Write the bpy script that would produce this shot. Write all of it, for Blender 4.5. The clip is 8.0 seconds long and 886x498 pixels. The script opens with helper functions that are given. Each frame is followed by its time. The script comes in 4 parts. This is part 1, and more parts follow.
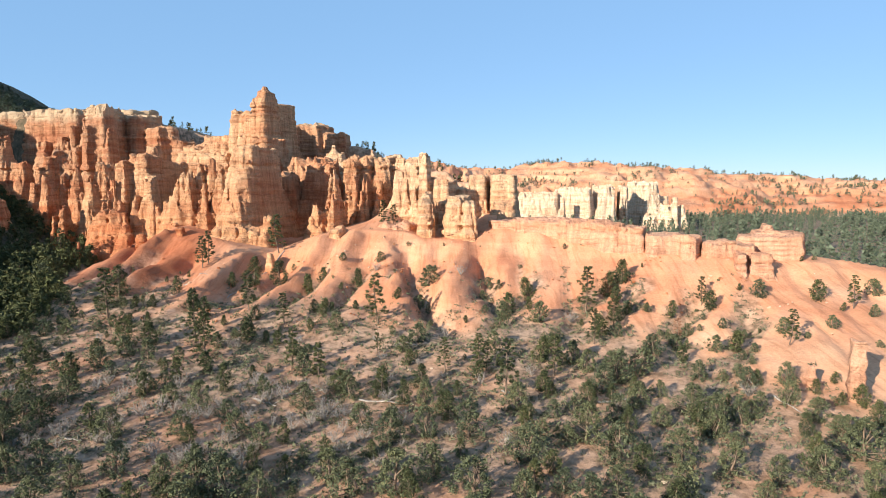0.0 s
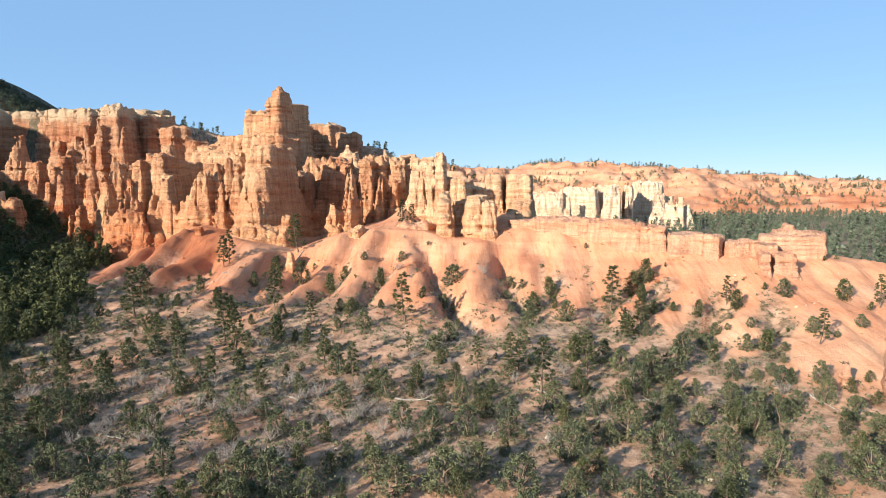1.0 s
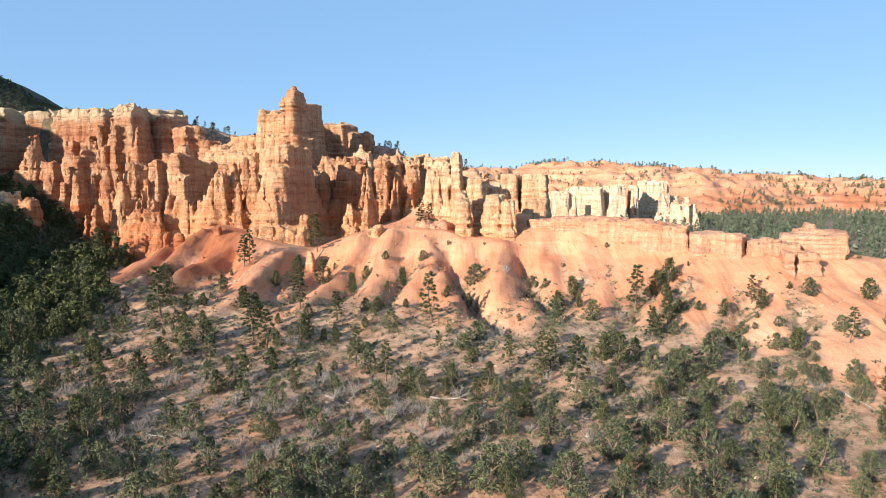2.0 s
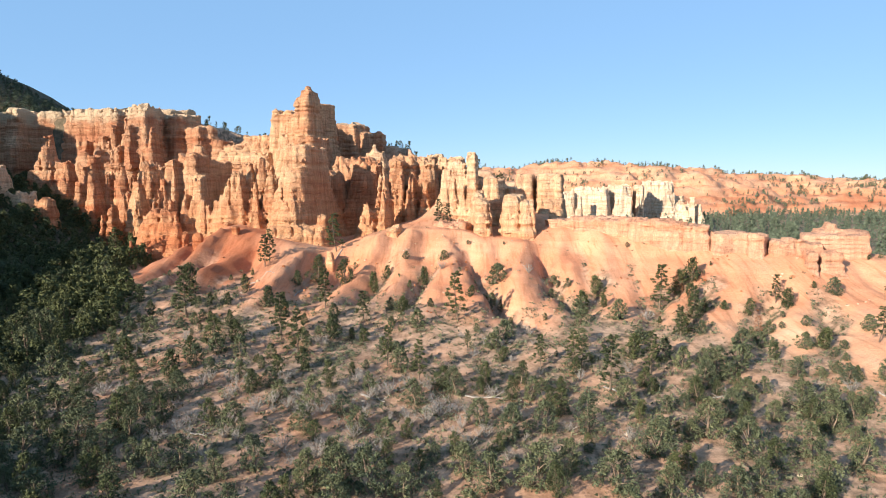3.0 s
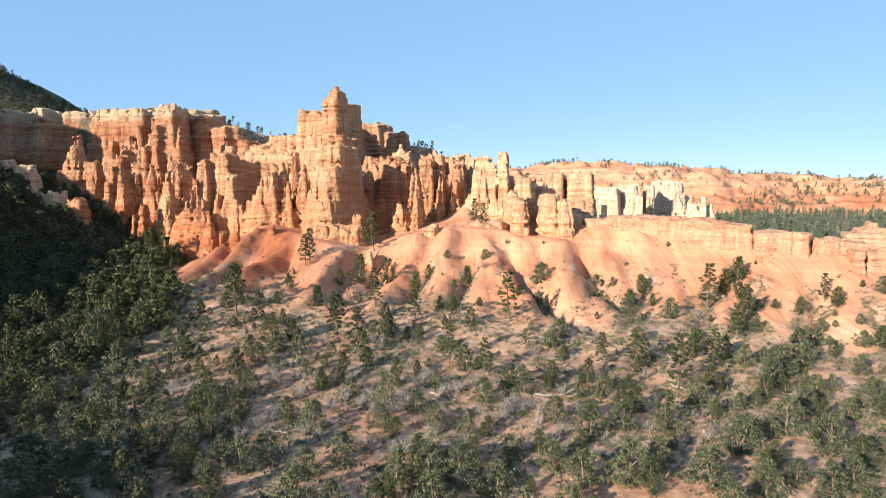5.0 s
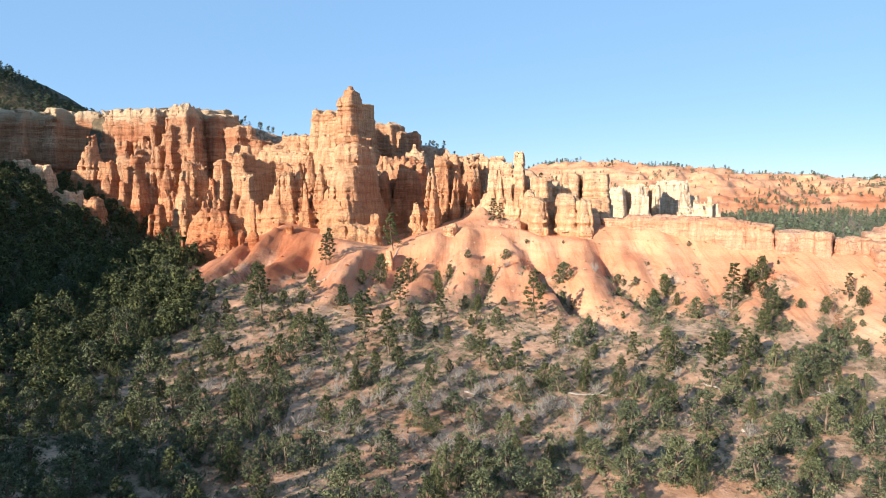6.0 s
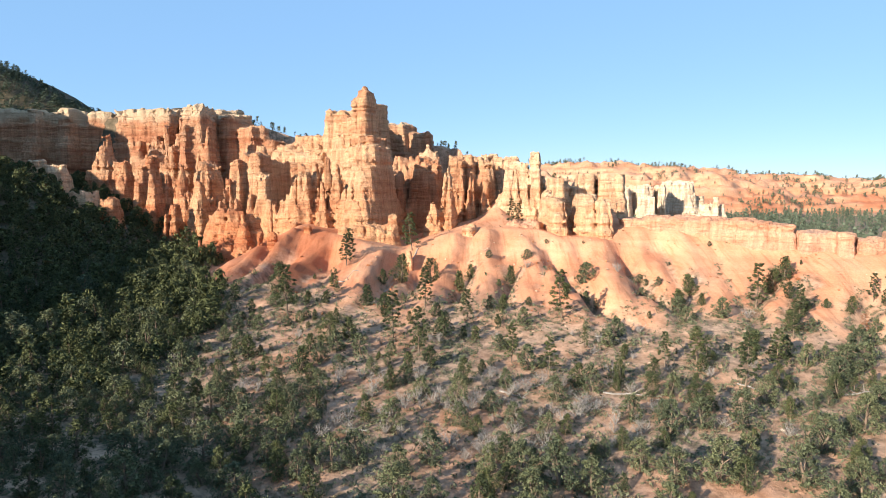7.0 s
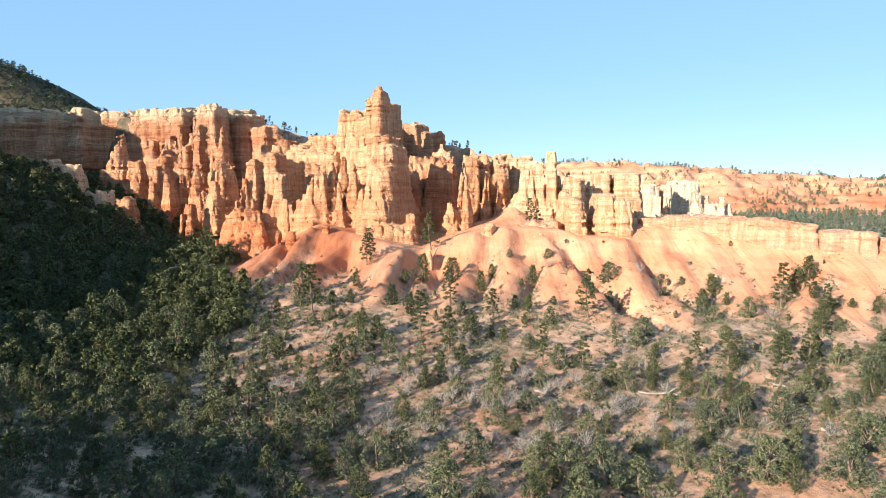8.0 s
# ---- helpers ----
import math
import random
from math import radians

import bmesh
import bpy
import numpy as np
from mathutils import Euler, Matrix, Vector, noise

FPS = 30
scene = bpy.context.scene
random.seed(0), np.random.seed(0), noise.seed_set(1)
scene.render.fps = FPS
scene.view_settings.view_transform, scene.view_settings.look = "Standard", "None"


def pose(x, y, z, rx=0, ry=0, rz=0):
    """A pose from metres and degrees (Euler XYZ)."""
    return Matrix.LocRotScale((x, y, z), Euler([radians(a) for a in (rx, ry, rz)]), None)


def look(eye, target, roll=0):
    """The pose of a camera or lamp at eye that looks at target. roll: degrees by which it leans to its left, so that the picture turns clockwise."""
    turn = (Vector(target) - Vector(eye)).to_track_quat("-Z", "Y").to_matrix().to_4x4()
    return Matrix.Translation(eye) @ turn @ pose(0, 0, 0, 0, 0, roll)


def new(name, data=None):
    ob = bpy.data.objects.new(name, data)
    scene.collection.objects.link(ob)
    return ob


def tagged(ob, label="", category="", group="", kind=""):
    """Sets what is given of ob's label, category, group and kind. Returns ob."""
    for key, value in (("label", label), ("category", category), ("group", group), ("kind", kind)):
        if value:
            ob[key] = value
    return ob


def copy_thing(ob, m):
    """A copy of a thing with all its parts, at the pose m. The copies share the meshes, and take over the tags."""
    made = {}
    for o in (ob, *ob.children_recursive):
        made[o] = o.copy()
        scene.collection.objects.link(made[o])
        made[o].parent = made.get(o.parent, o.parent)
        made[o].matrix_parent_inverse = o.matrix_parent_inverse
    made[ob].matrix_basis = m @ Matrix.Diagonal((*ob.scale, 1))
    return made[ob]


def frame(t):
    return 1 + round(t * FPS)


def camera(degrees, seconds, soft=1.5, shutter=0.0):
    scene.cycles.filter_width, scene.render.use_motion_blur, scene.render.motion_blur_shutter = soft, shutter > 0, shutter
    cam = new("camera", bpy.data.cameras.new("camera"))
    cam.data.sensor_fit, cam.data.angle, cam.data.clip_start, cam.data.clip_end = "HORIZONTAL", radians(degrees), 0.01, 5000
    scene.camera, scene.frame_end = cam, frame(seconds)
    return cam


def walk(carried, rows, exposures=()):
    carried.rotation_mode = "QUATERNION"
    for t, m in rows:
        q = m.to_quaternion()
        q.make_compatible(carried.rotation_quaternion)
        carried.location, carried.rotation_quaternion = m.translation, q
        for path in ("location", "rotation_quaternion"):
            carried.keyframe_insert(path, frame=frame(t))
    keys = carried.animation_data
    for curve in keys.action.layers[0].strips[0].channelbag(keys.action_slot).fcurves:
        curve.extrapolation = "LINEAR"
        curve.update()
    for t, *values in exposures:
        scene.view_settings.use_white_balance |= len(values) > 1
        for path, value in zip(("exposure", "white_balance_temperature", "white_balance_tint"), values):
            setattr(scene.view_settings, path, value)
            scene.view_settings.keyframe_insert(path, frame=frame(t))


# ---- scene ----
cam = camera(70.0, 8.0, soft=0.55)
# A level flight to the left, 40 m over the basin floor, looking slightly down.
METRES, EYE, TILT, LEAN, TURN = 50.0, 40.0, -5.4, 0.0, 0.0
ROWS = [
    (0.0, 0.0, 0.0000, 0.0, 0.000, 0.000, -0.00),
    (0.5, -0.0637, -0.0037, -0.0019, 0.014, -0.007, 0.00),
    (1.0, -0.1268, -0.0072, -0.0033, 0.022, -0.007, -0.01),
    (1.5, -0.1894, -0.0105, -0.0046, 0.036, -0.029, 0.01),
    (3.0, -0.3763, -0.0227, -0.0083, 0.058, -0.014, 0.01),
    (3.5, -0.4387, -0.0264, -0.0102, 0.058, 0.014, 0.03),
    (4.0, -0.5007, -0.0298, -0.0112, 0.072, 0.014, 0.04),
    (4.5, -0.5629, -0.0327, -0.0125, 0.072, 0.007, 0.04),
    (6.0, -0.7481, -0.0419, -0.0145, 0.130, -0.014, 0.03),
    (6.5, -0.8109, -0.0453, -0.0155, 0.152, -0.000, 0.02),
    (7.0, -0.8738, -0.0479, -0.016, 0.159, 0.014, 0.00),
    (7.5, -0.9364, -0.0499, -0.0168, 0.181, 0.007, 0.01),
    (8.0, -0.9991, -0.0510, -0.0174, 0.195, -0.007, -0.01),
]
walk(cam, [(t, pose(0, 0, EYE, TILT, LEAN, TURN) @ pose(METRES * x, METRES * y, METRES * z, 90 + pitch, roll, yaw)) for t, x, y, z, yaw, pitch, roll in ROWS],
     exposures=[(0.0, 0.88), (4.0, 0.96), (7.0, 1.05), (8.0, 1.19)])

# ---- light: a low sun from behind, a little to the left ----
SUN_AZ, SUN_EL = 222.0, 17.5   # degrees clockwise from +y, degrees above the horizon
world = bpy.data.worlds.new("sky")
scene.world = world
world.use_nodes = True
wn = world.node_tree
sky = wn.nodes.new("ShaderNodeTexSky")
sky.sky_type, sky.sun_disc = "NISHITA", False
sky.sun_elevation, sky.sun_rotation = radians(SUN_EL), radians(SUN_AZ)
sky.altitude, sky.air_density, sky.dust_density, sky.ozone_density = 2500, 1.0, 0.1, 1.5
haze = wn.nodes.new("ShaderNodeMix")   # a thin even veil over the clear sky
haze.data_type = "RGBA"
haze.inputs[0].default_value = 0.72
haze.inputs[7].default_value = (1.62, 3.1, 5.2, 1)
wn.links.new(sky.outputs[0], haze.inputs[6])
wn.links.new(haze.outputs[2], wn.nodes["Background"].inputs[0])
wn.nodes["Background"].inputs[1].default_value = 0.097
sun = new("sun", bpy.data.lights.new("sun", "SUN"))
sun.data.energy, sun.data.angle, sun.data.color = 5.0, radians(0.55), (1.0, 0.92, 0.80)
sd = Vector((math.sin(radians(SUN_AZ)) * math.cos(radians(SUN_EL)), math.cos(radians(SUN_AZ)) * math.cos(radians(SUN_EL)), math.sin(radians(SUN_EL))))
sun.matrix_world = look(sd * 500, (0, 0, 0))


# ---- noise on arrays ----
def hashed(i, j, k, seed):
    n = (i * 374761393 + j * 668265263 + k * 2147483647 + seed * 974634777) & 0xFFFFFFFF
    n = ((n ^ (n >> 13)) * 1274126177) & 0xFFFFFFFF
    n = ((n ^ (n >> 16)) * 2246822519) & 0xFFFFFFFF
    return (n ^ (n >> 15)) & 0xFFFFFFFF


def perlin(x, y, z=0.0, seed=0):
    """Gradient noise in about -1 to 1, on arrays."""
    x, y, z = np.broadcast_arrays(np.asarray(x, float), np.asarray(y, float), np.asarray(z, float))
    i, j, k = (np.floor(a).astype(np.int64) for a in (x, y, z))
    fx, fy, fz = x - i, y - j, z - k
    u, v, w = (f * f * f * (f * (f * 6 - 15) + 10) for f in (fx, fy, fz))
    total = 0.0
    for a in (0, 1):
        for b in (0, 1):
            for c in (0, 1):
                g = hashed(i + a, j + b, k + c, seed)
                gx = (g & 1023) / 511.5 - 1
                gy = ((g >> 10) & 1023) / 511.5 - 1
                gz = ((g >> 20) & 1023) / 511.5 - 1
                d = gx * (fx - a) + gy * (fy - b) + gz * (fz - c)
                total = total + d * (u if a else 1 - u) * (v if b else 1 - v) * (w if c else 1 - w)
    return total * 1.5


def fbm(x, y, z=0.0, seed=0, octaves=4):
    total, amp = 0.0, 0.5
    for o in range(octaves):
        f = 2.03 ** o
        total = total + amp * perlin(x * f, y * f, np.asarray(z) * f, seed + o)
        amp *= 0.5
    return total


def step(a, b, x):
    t = np.clip((x - a) / (b - a), 0, 1)
    return t * t * (3 - 2 * t)


def mesh_of(name, verts, faces, smooth=True):
    """A mesh from an array of vertices and one of triangles or quads."""
    verts, faces = np.asarray(verts, np.float32), np.asarray(faces, np.int32)
    me = bpy.data.meshes.new(name)
    n = faces.shape[1]
    me.vertices.add(len(verts))
    me.vertices.foreach_set("co", verts.ravel())
    me.loops.add(faces.size)
    me.loops.foreach_set("vertex_index", faces.ravel())
    me.polygons.add(len(faces))
    me.polygons.foreach_set("loop_start", np.arange(len(faces), dtype=np.int32) * n)
    me.polygons.foreach_set("use_smooth", np.full(len(faces), smooth))
    me.update(calc_edges=True)
    return me


# ---- materials ----
def material(name, rough=0.9):
    m = bpy.data.materials.new(name)
    m.use_nodes = True
    b = m.node_tree.nodes["Principled BSDF"]
    b.inputs["Roughness"].default_value = rough
    b.inputs["Specular IOR Level"].default_value = 0.15
    return m, m.node_tree, b


def noise_node(tree, scale, detail=4.0, stretch=(1, 1, 1), rough=0.55):
    geo = tree.nodes.new("ShaderNodeNewGeometry")
    mp = tree.nodes.new("ShaderNodeMapping")
    mp.inputs["Scale"].default_value = stretch
    tree.links.new(geo.outputs["Position"], mp.inputs["Vector"])
    n = tree.nodes.new("ShaderNodeTexNoise")
    n.inputs["Scale"].default_value, n.inputs["Detail"].default_value, n.inputs["Roughness"].default_value = scale, detail, rough
    tree.links.new(mp.outputs[0], n.inputs["Vector"])
    return n.outputs["Fac"]


def ramp(tree, fac, stops):
    r = tree.nodes.new("ShaderNodeValToRGB")
    els = r.color_ramp.elements
    while len(els) < len(stops):
        els.new(0.5)
    for e, (p, c) in zip(els, stops):
        e.position, e.color = p, (*c, 1) if len(c) == 3 else c
    tree.links.new(fac, r.inputs[0])
    return r.outputs["Color"]


def mix(tree, fac, a, b, blend="MIX"):
    m = tree.nodes.new("ShaderNodeMix")
    m.data_type, m.blend_type = "RGBA", blend
    for value, sock in ((fac, m.inputs[0]), (a, m.inputs[6]), (b, m.inputs[7])):
        if isinstance(value, bpy.types.NodeSocket):
            tree.links.new(value, sock)
        else:
            sock.default_value = value if isinstance(value, (int, float)) else (*value, 1)
    return m.outputs[2]


def bump(tree, bsdf, height, distance, strength=1.0):
    b = tree.nodes.new("ShaderNodeBump")
    b.inputs["Distance"].default_value, b.inputs["Strength"].default_value = distance, strength
    tree.links.new(height, b.inputs["Height"])
    tree.links.new(b.outputs[0], bsdf.inputs["Normal"])


def rock_material(name, pale, deep, cap=False, iron=0.7):
    """Banded limestone: beds of changing colour, vertical streaks and weathered blotches."""
    m, tr, b = material(name, 0.95)
    beds = ramp(tr, noise_node(tr, 0.22, 5, (0.06, 0.06, 1.6)), [(0.30, deep[0]), (0.45, deep[1]), (0.55, deep[2]), (0.70, deep[3])])
    blot = ramp(tr, noise_node(tr, 0.07, 5), [(0.42, (0, 0, 0)), (0.62, (1, 1, 1))])
    col = mix(tr, blot, beds, mix(tr, 0.55, beds, pale))
    streak = ramp(tr, noise_node(tr, 0.9, 4, (1, 1, 0.08)), [(0.35, (0.72, 0.68, 0.64)), (0.6, (1.08, 1.06, 1.04))])
    col = mix(tr, 0.75, col, streak, "MULTIPLY")
    thin = ramp(tr, noise_node(tr, 1.0, 4, (0.13, 0.13, 0.85), 0.55), [(0.34, (0.66, 0.58, 0.54)), (0.43, (0.96, 0.95, 0.94)), (0.62, (1.10, 1.09, 1.08))])
    col = mix(tr, 0.65, col, thin, "MULTIPLY")
    grain = ramp(tr, noise_node(tr, 2.2, 7, rough=0.7), [(0.32, (0.70, 0.67, 0.64)), (0.5, (1.0, 1.0, 1.0)), (0.7, (1.14, 1.14, 1.14))])
    col = mix(tr, 0.8, col, grain, "MULTIPLY")
    # the highest beds are pale and greyish
    geo = tr.nodes.new("ShaderNodeNewGeometry")
    xyz = tr.nodes.new("ShaderNodeSeparateXYZ")
    tr.links.new(geo.outputs["Position"], xyz.inputs[0])
    up = tr.nodes.new("ShaderNodeMath")
    up.operation = "MULTIPLY_ADD"
    tr.links.new(noise_node(tr, 0.12, 4), up.inputs[0])
    up.inputs[1].default_value = 14.0
    tr.links.new(xyz.outputs[2], up.inputs[2])
    high = tr.nodes.new("ShaderNodeMapRange")
    high.inputs["From Min"].default_value, high.inputs["From Max"].default_value = 79.5, 83.5
    tr.links.new(up.outputs[0], high.inputs["Value"])
    low = tr.nodes.new("ShaderNodeMapRange")   # the lower beds hold more iron
    low.inputs["From Min"].default_value, low.inputs["From Max"].default_value = 52.0, 30.0
    tr.links.new(up.outputs[0], low.inputs["Value"])
    if iron:
        col = mix(tr, low.outputs[0], col, mix(tr, iron, col, (1.0, 0.80, 0.66), "MULTIPLY"))
    if cap:
        col = mix(tr, high.outputs[0], col, mix(tr, 0.7, col, (0.62, 0.475, 0.31)))
    tr.links.new(col, b.inputs["Base Color"])
    beds = noise_node(tr, 0.9, 4, (0.14, 0.14, 1.3), 0.55)
    lumps = noise_node(tr, 1.0, 9, (1, 1, 0.8), 0.72)
    both = tr.nodes.new("ShaderNodeMath")
    both.operation = "ADD"
    tr.links.new(beds, both.inputs[0])
    tr.links.new(lumps, both.inputs[1])
    bump(tr, b, both.outputs[0], 1.5, 0.9)
    return m


ROCK = rock_material("orange limestone", (0.610, 0.370, 0.221), [(0.397, 0.157, 0.080), (0.491, 0.209, 0.107), (0.542, 0.256, 0.133), (0.584, 0.329, 0.187)])
WARM = rock_material("golden orange limestone", (0.663, 0.448, 0.274), [(0.472, 0.215, 0.113), (0.541, 0.269, 0.145), (0.594, 0.329, 0.181), (0.638, 0.405, 0.241)])
PALE = rock_material("cream limestone", (0.747, 0.546, 0.363), [(0.591, 0.309, 0.177), (0.657, 0.390, 0.228), (0.704, 0.463, 0.284), (0.742, 0.526, 0.346)])
WHITE = rock_material("white limestone", (0.732, 0.574, 0.413), [(0.620, 0.388, 0.246), (0.676, 0.463, 0.305), (0.713, 0.528, 0.372), (0.742, 0.584, 0.431)], iron=0.0)
SAND = rock_material("sandy orange ledge stone", (0.708, 0.418, 0.280), [(0.585, 0.288, 0.177), (0.632, 0.329, 0.202), (0.670, 0.362, 0.223), (0.698, 0.399, 0.253)], iron=0.0)
CLIFF = rock_material("banded cliff limestone", (0.577, 0.360, 0.220), [(0.353, 0.144, 0.075), (0.445, 0.192, 0.102), (0.503, 0.248, 0.134), (0.552, 0.320, 0.188)], True)
RED = rock_material("red limestone", (0.516, 0.249, 0.146), [(0.361, 0.120, 0.060), (0.430, 0.155, 0.073), (0.482, 0.194, 0.095), (0.516, 0.241, 0.129)], iron=0.0)


def ground_material():
    m, tr, b = material("soil", 0.95)
    scrub = tr.nodes.new("ShaderNodeAttribute")
    scrub.attribute_name = "scrub"
    bare = ramp(tr, noise_node(tr, 0.05, 6), [(0.35, (0.65, 0.305, 0.168)), (0.5, (0.735, 0.38, 0.214)), (0.66, (0.785, 0.455, 0.278))])
    bedding = ramp(tr, noise_node(tr, 0.3, 4, (0.04, 0.04, 1.5)), [(0.35, (0.85, 0.78, 0.75)), (0.65, (1.06, 1.05, 1.04))])
    bare = mix(tr, 0.7, bare, bedding, "MULTIPLY")
    layers = ramp(tr, noise_node(tr, 0.075, 4, (0.05, 0.05, 1.4)), [(0.38, (0.92, 0.80, 0.76)), (0.5, (1.0, 0.98, 0.97)), (0.62, (1.05, 1.12, 1.15))])
    bare = mix(tr, 0.9, bare, layers, "MULTIPLY")
    litter = ramp(tr, noise_node(tr, 0.35, 7, rough=0.7), [(0.36, (0.085, 0.073, 0.047)), (0.45, (0.23, 0.162, 0.108)), (0.54, (0.42, 0.272, 0.18)), (0.68, (0.60, 0.395, 0.27))])
    red = tr.nodes.new("ShaderNodeAttribute")
    red.attribute_name = "red"
    clay = ramp(tr, noise_node(tr, 0.05, 6, (0.25, 0.25, 1.6)), [(0.36, (0.34, 0.10, 0.045)), (0.48, (0.44, 0.155, 0.073)), (0.58, (0.51, 0.215, 0.115)), (0.68, (0.57, 0.30, 0.18))])
    bare = mix(tr, red.outputs["Fac"], bare, clay)
    wash = ramp(tr, noise_node(tr, 0.8, 5, (1, 0.09, 0.12), 0.6), [(0.36, (0.80, 0.74, 0.70)), (0.47, (0.99, 0.98, 0.97)), (0.66, (1.05, 1.06, 1.07))])   # rain streaks down the slope
    bare = mix(tr, 0.85, bare, wash, "MULTIPLY")
    col = mix(tr, scrub.outputs["Fac"], bare, litter)
    woods_floor = tr.nodes.new("ShaderNodeAttribute")   # darker brown ground where the woods stand
    woods_floor.attribute_name = "woods_floor"
    col = mix(tr, woods_floor.outputs["Fac"], col, ramp(tr, noise_node(tr, 0.3, 6, rough=0.7), [(0.38, (0.05, 0.045, 0.026)), (0.55, (0.11, 0.085, 0.052)), (0.68, (0.26, 0.18, 0.115))]))
    grain = ramp(tr, noise_node(tr, 1.8, 7, rough=0.7), [(0.3, (0.78, 0.76, 0.74)), (0.7, (1.12, 1.12, 1.12))])
    col = mix(tr, 0.8, col, grain, "MULTIPLY")
    tr.links.new(col, b.inputs["Base Color"])
    rills = noise_node(tr, 0.45, 4, (1, 0.12, 0.2), 0.55)
    lumps = noise_node(tr, 0.9, 8, rough=0.7)
    both = tr.nodes.new("ShaderNodeMath")
    both.operation = "MULTIPLY_ADD"
    tr.links.new(rills, both.inputs[0])
    both.inputs[1].default_value = 0.3
    tr.links.new(lumps, both.inputs[2])
    bump(tr, b, both.outputs[0], 0.42, 0.7)
    return m


SOIL = ground_material()


def leaf_material(name, low, high):
    m, tr, b = material(name, 0.7)
    info = tr.nodes.new("ShaderNodeObjectInfo")
    geo = tr.nodes.new("ShaderNodeNewGeometry")
    c = mix(tr, geo.outputs["Random Per Island"], low, high)
    v = ramp(tr, info.outputs["Random"], [(0, (0.75, 0.8, 0.8)), (1, (1.25, 1.2, 1.05))])
    tr.links.new(mix(tr, 1.0, c, v, "MULTIPLY"), b.inputs["Base Color"])
    return m


NEEDLE = leaf_material("pine needles", (0.016, 0.021, 0.009), (0.107, 0.115, 0.050))
JUNIPER = leaf_material("juniper scales", (0.028, 0.033, 0.018), (0.156, 0.165, 0.090))
# needles of the distant woods, with the haze put into their paler colour
HAZY_NEEDLE = leaf_material("far conifer needles paled for haze", (0.07, 0.085, 0.055), (0.17, 0.185, 0.12))
RUST = leaf_material("rusty dead needles", (0.16, 0.06, 0.03), (0.30, 0.12, 0.06))
SAGE = leaf_material("dry brush", (0.095, 0.095, 0.052), (0.22, 0.205, 0.12))
BARK, bt, bb = material("bark", 0.95)
bt.links.new(ramp(bt, noise_node(bt, 3.0, 5, (1, 1, 0.2)), [(0.35, (0.10, 0.07, 0.05)), (0.65, (0.24, 0.17, 0.12))]), bb.inputs["Base Color"])
DEADWOOD, bt, bb = material("silvered dead wood", 0.95)
bt.links.new(ramp(bt, noise_node(bt, 3.0, 5, (1, 1, 0.2)), [(0.35, (0.22, 0.18, 0.15)), (0.65, (0.42, 0.37, 0.32))]), bb.inputs["Base Color"])


# ---- the lie of the land ----
def gully(x, y, pts, wide):
    """Distance to a gully's line over its width, and the way down it from 0 to 1."""
    best, along = np.full(np.shape(x), 9.0), np.zeros(np.shape(x))
    n = len(pts) - 1
    for i in range(n):
        (ax, ay), (bx, by) = pts[i], pts[i + 1]
        t = np.clip(((x - ax) * (bx - ax) + (y - ay) * (by - ay)) / ((bx - ax) ** 2 + (by - ay) ** 2), 0, 1)
        q = np.hypot(x - ax - t * (bx - ax), y - ay - t * (by - ay)) / wide
        along = np.where(q < best, (i + t) / n, along)
        best = np.minimum(best, q)
    return best, along


# gullies from the foot of the rocks down to the basin: width, depth, way
GULLIES = [
    (5, 3.5, ((-97, 208), (-99, 193), (-97, 174))),
    (6, 4, ((-81, 216), (-80, 188), (-84, 172))),
    (7, 5.5, ((-51, 210), (-54, 184), (-61, 160))),
    (5.5, 3.5, ((-33, 194), (-39, 180), (-44, 158))),
    (5, 3, ((-20, 196), (-25, 176), (-31, 152))),
    (4, 4, ((-13, 215), (-8, 174), (-1, 149), (7, 132))),
    (3.5, 3.5, ((11, 198), (13, 170), (14, 146))),
    (5, 2.5, ((26, 172), (16, 157), (11, 138))),
    (5.5, 3, ((47, 170), (35, 156), (25, 136))),
    (5, 2.5, ((52, 162), (40, 148), (30, 132))),
    (6, 3.5, ((72, 163), (55, 146), (49, 131), (44, 116))),
    (5, 2, ((74, 152), (67, 136), (54, 117))),
]


FANS = np.array([-117, -107, -97, -88, -76, -64, -52, -41, -28, -17, -7, 6, 20, 31, 44])   # where the debris fans start along the crest


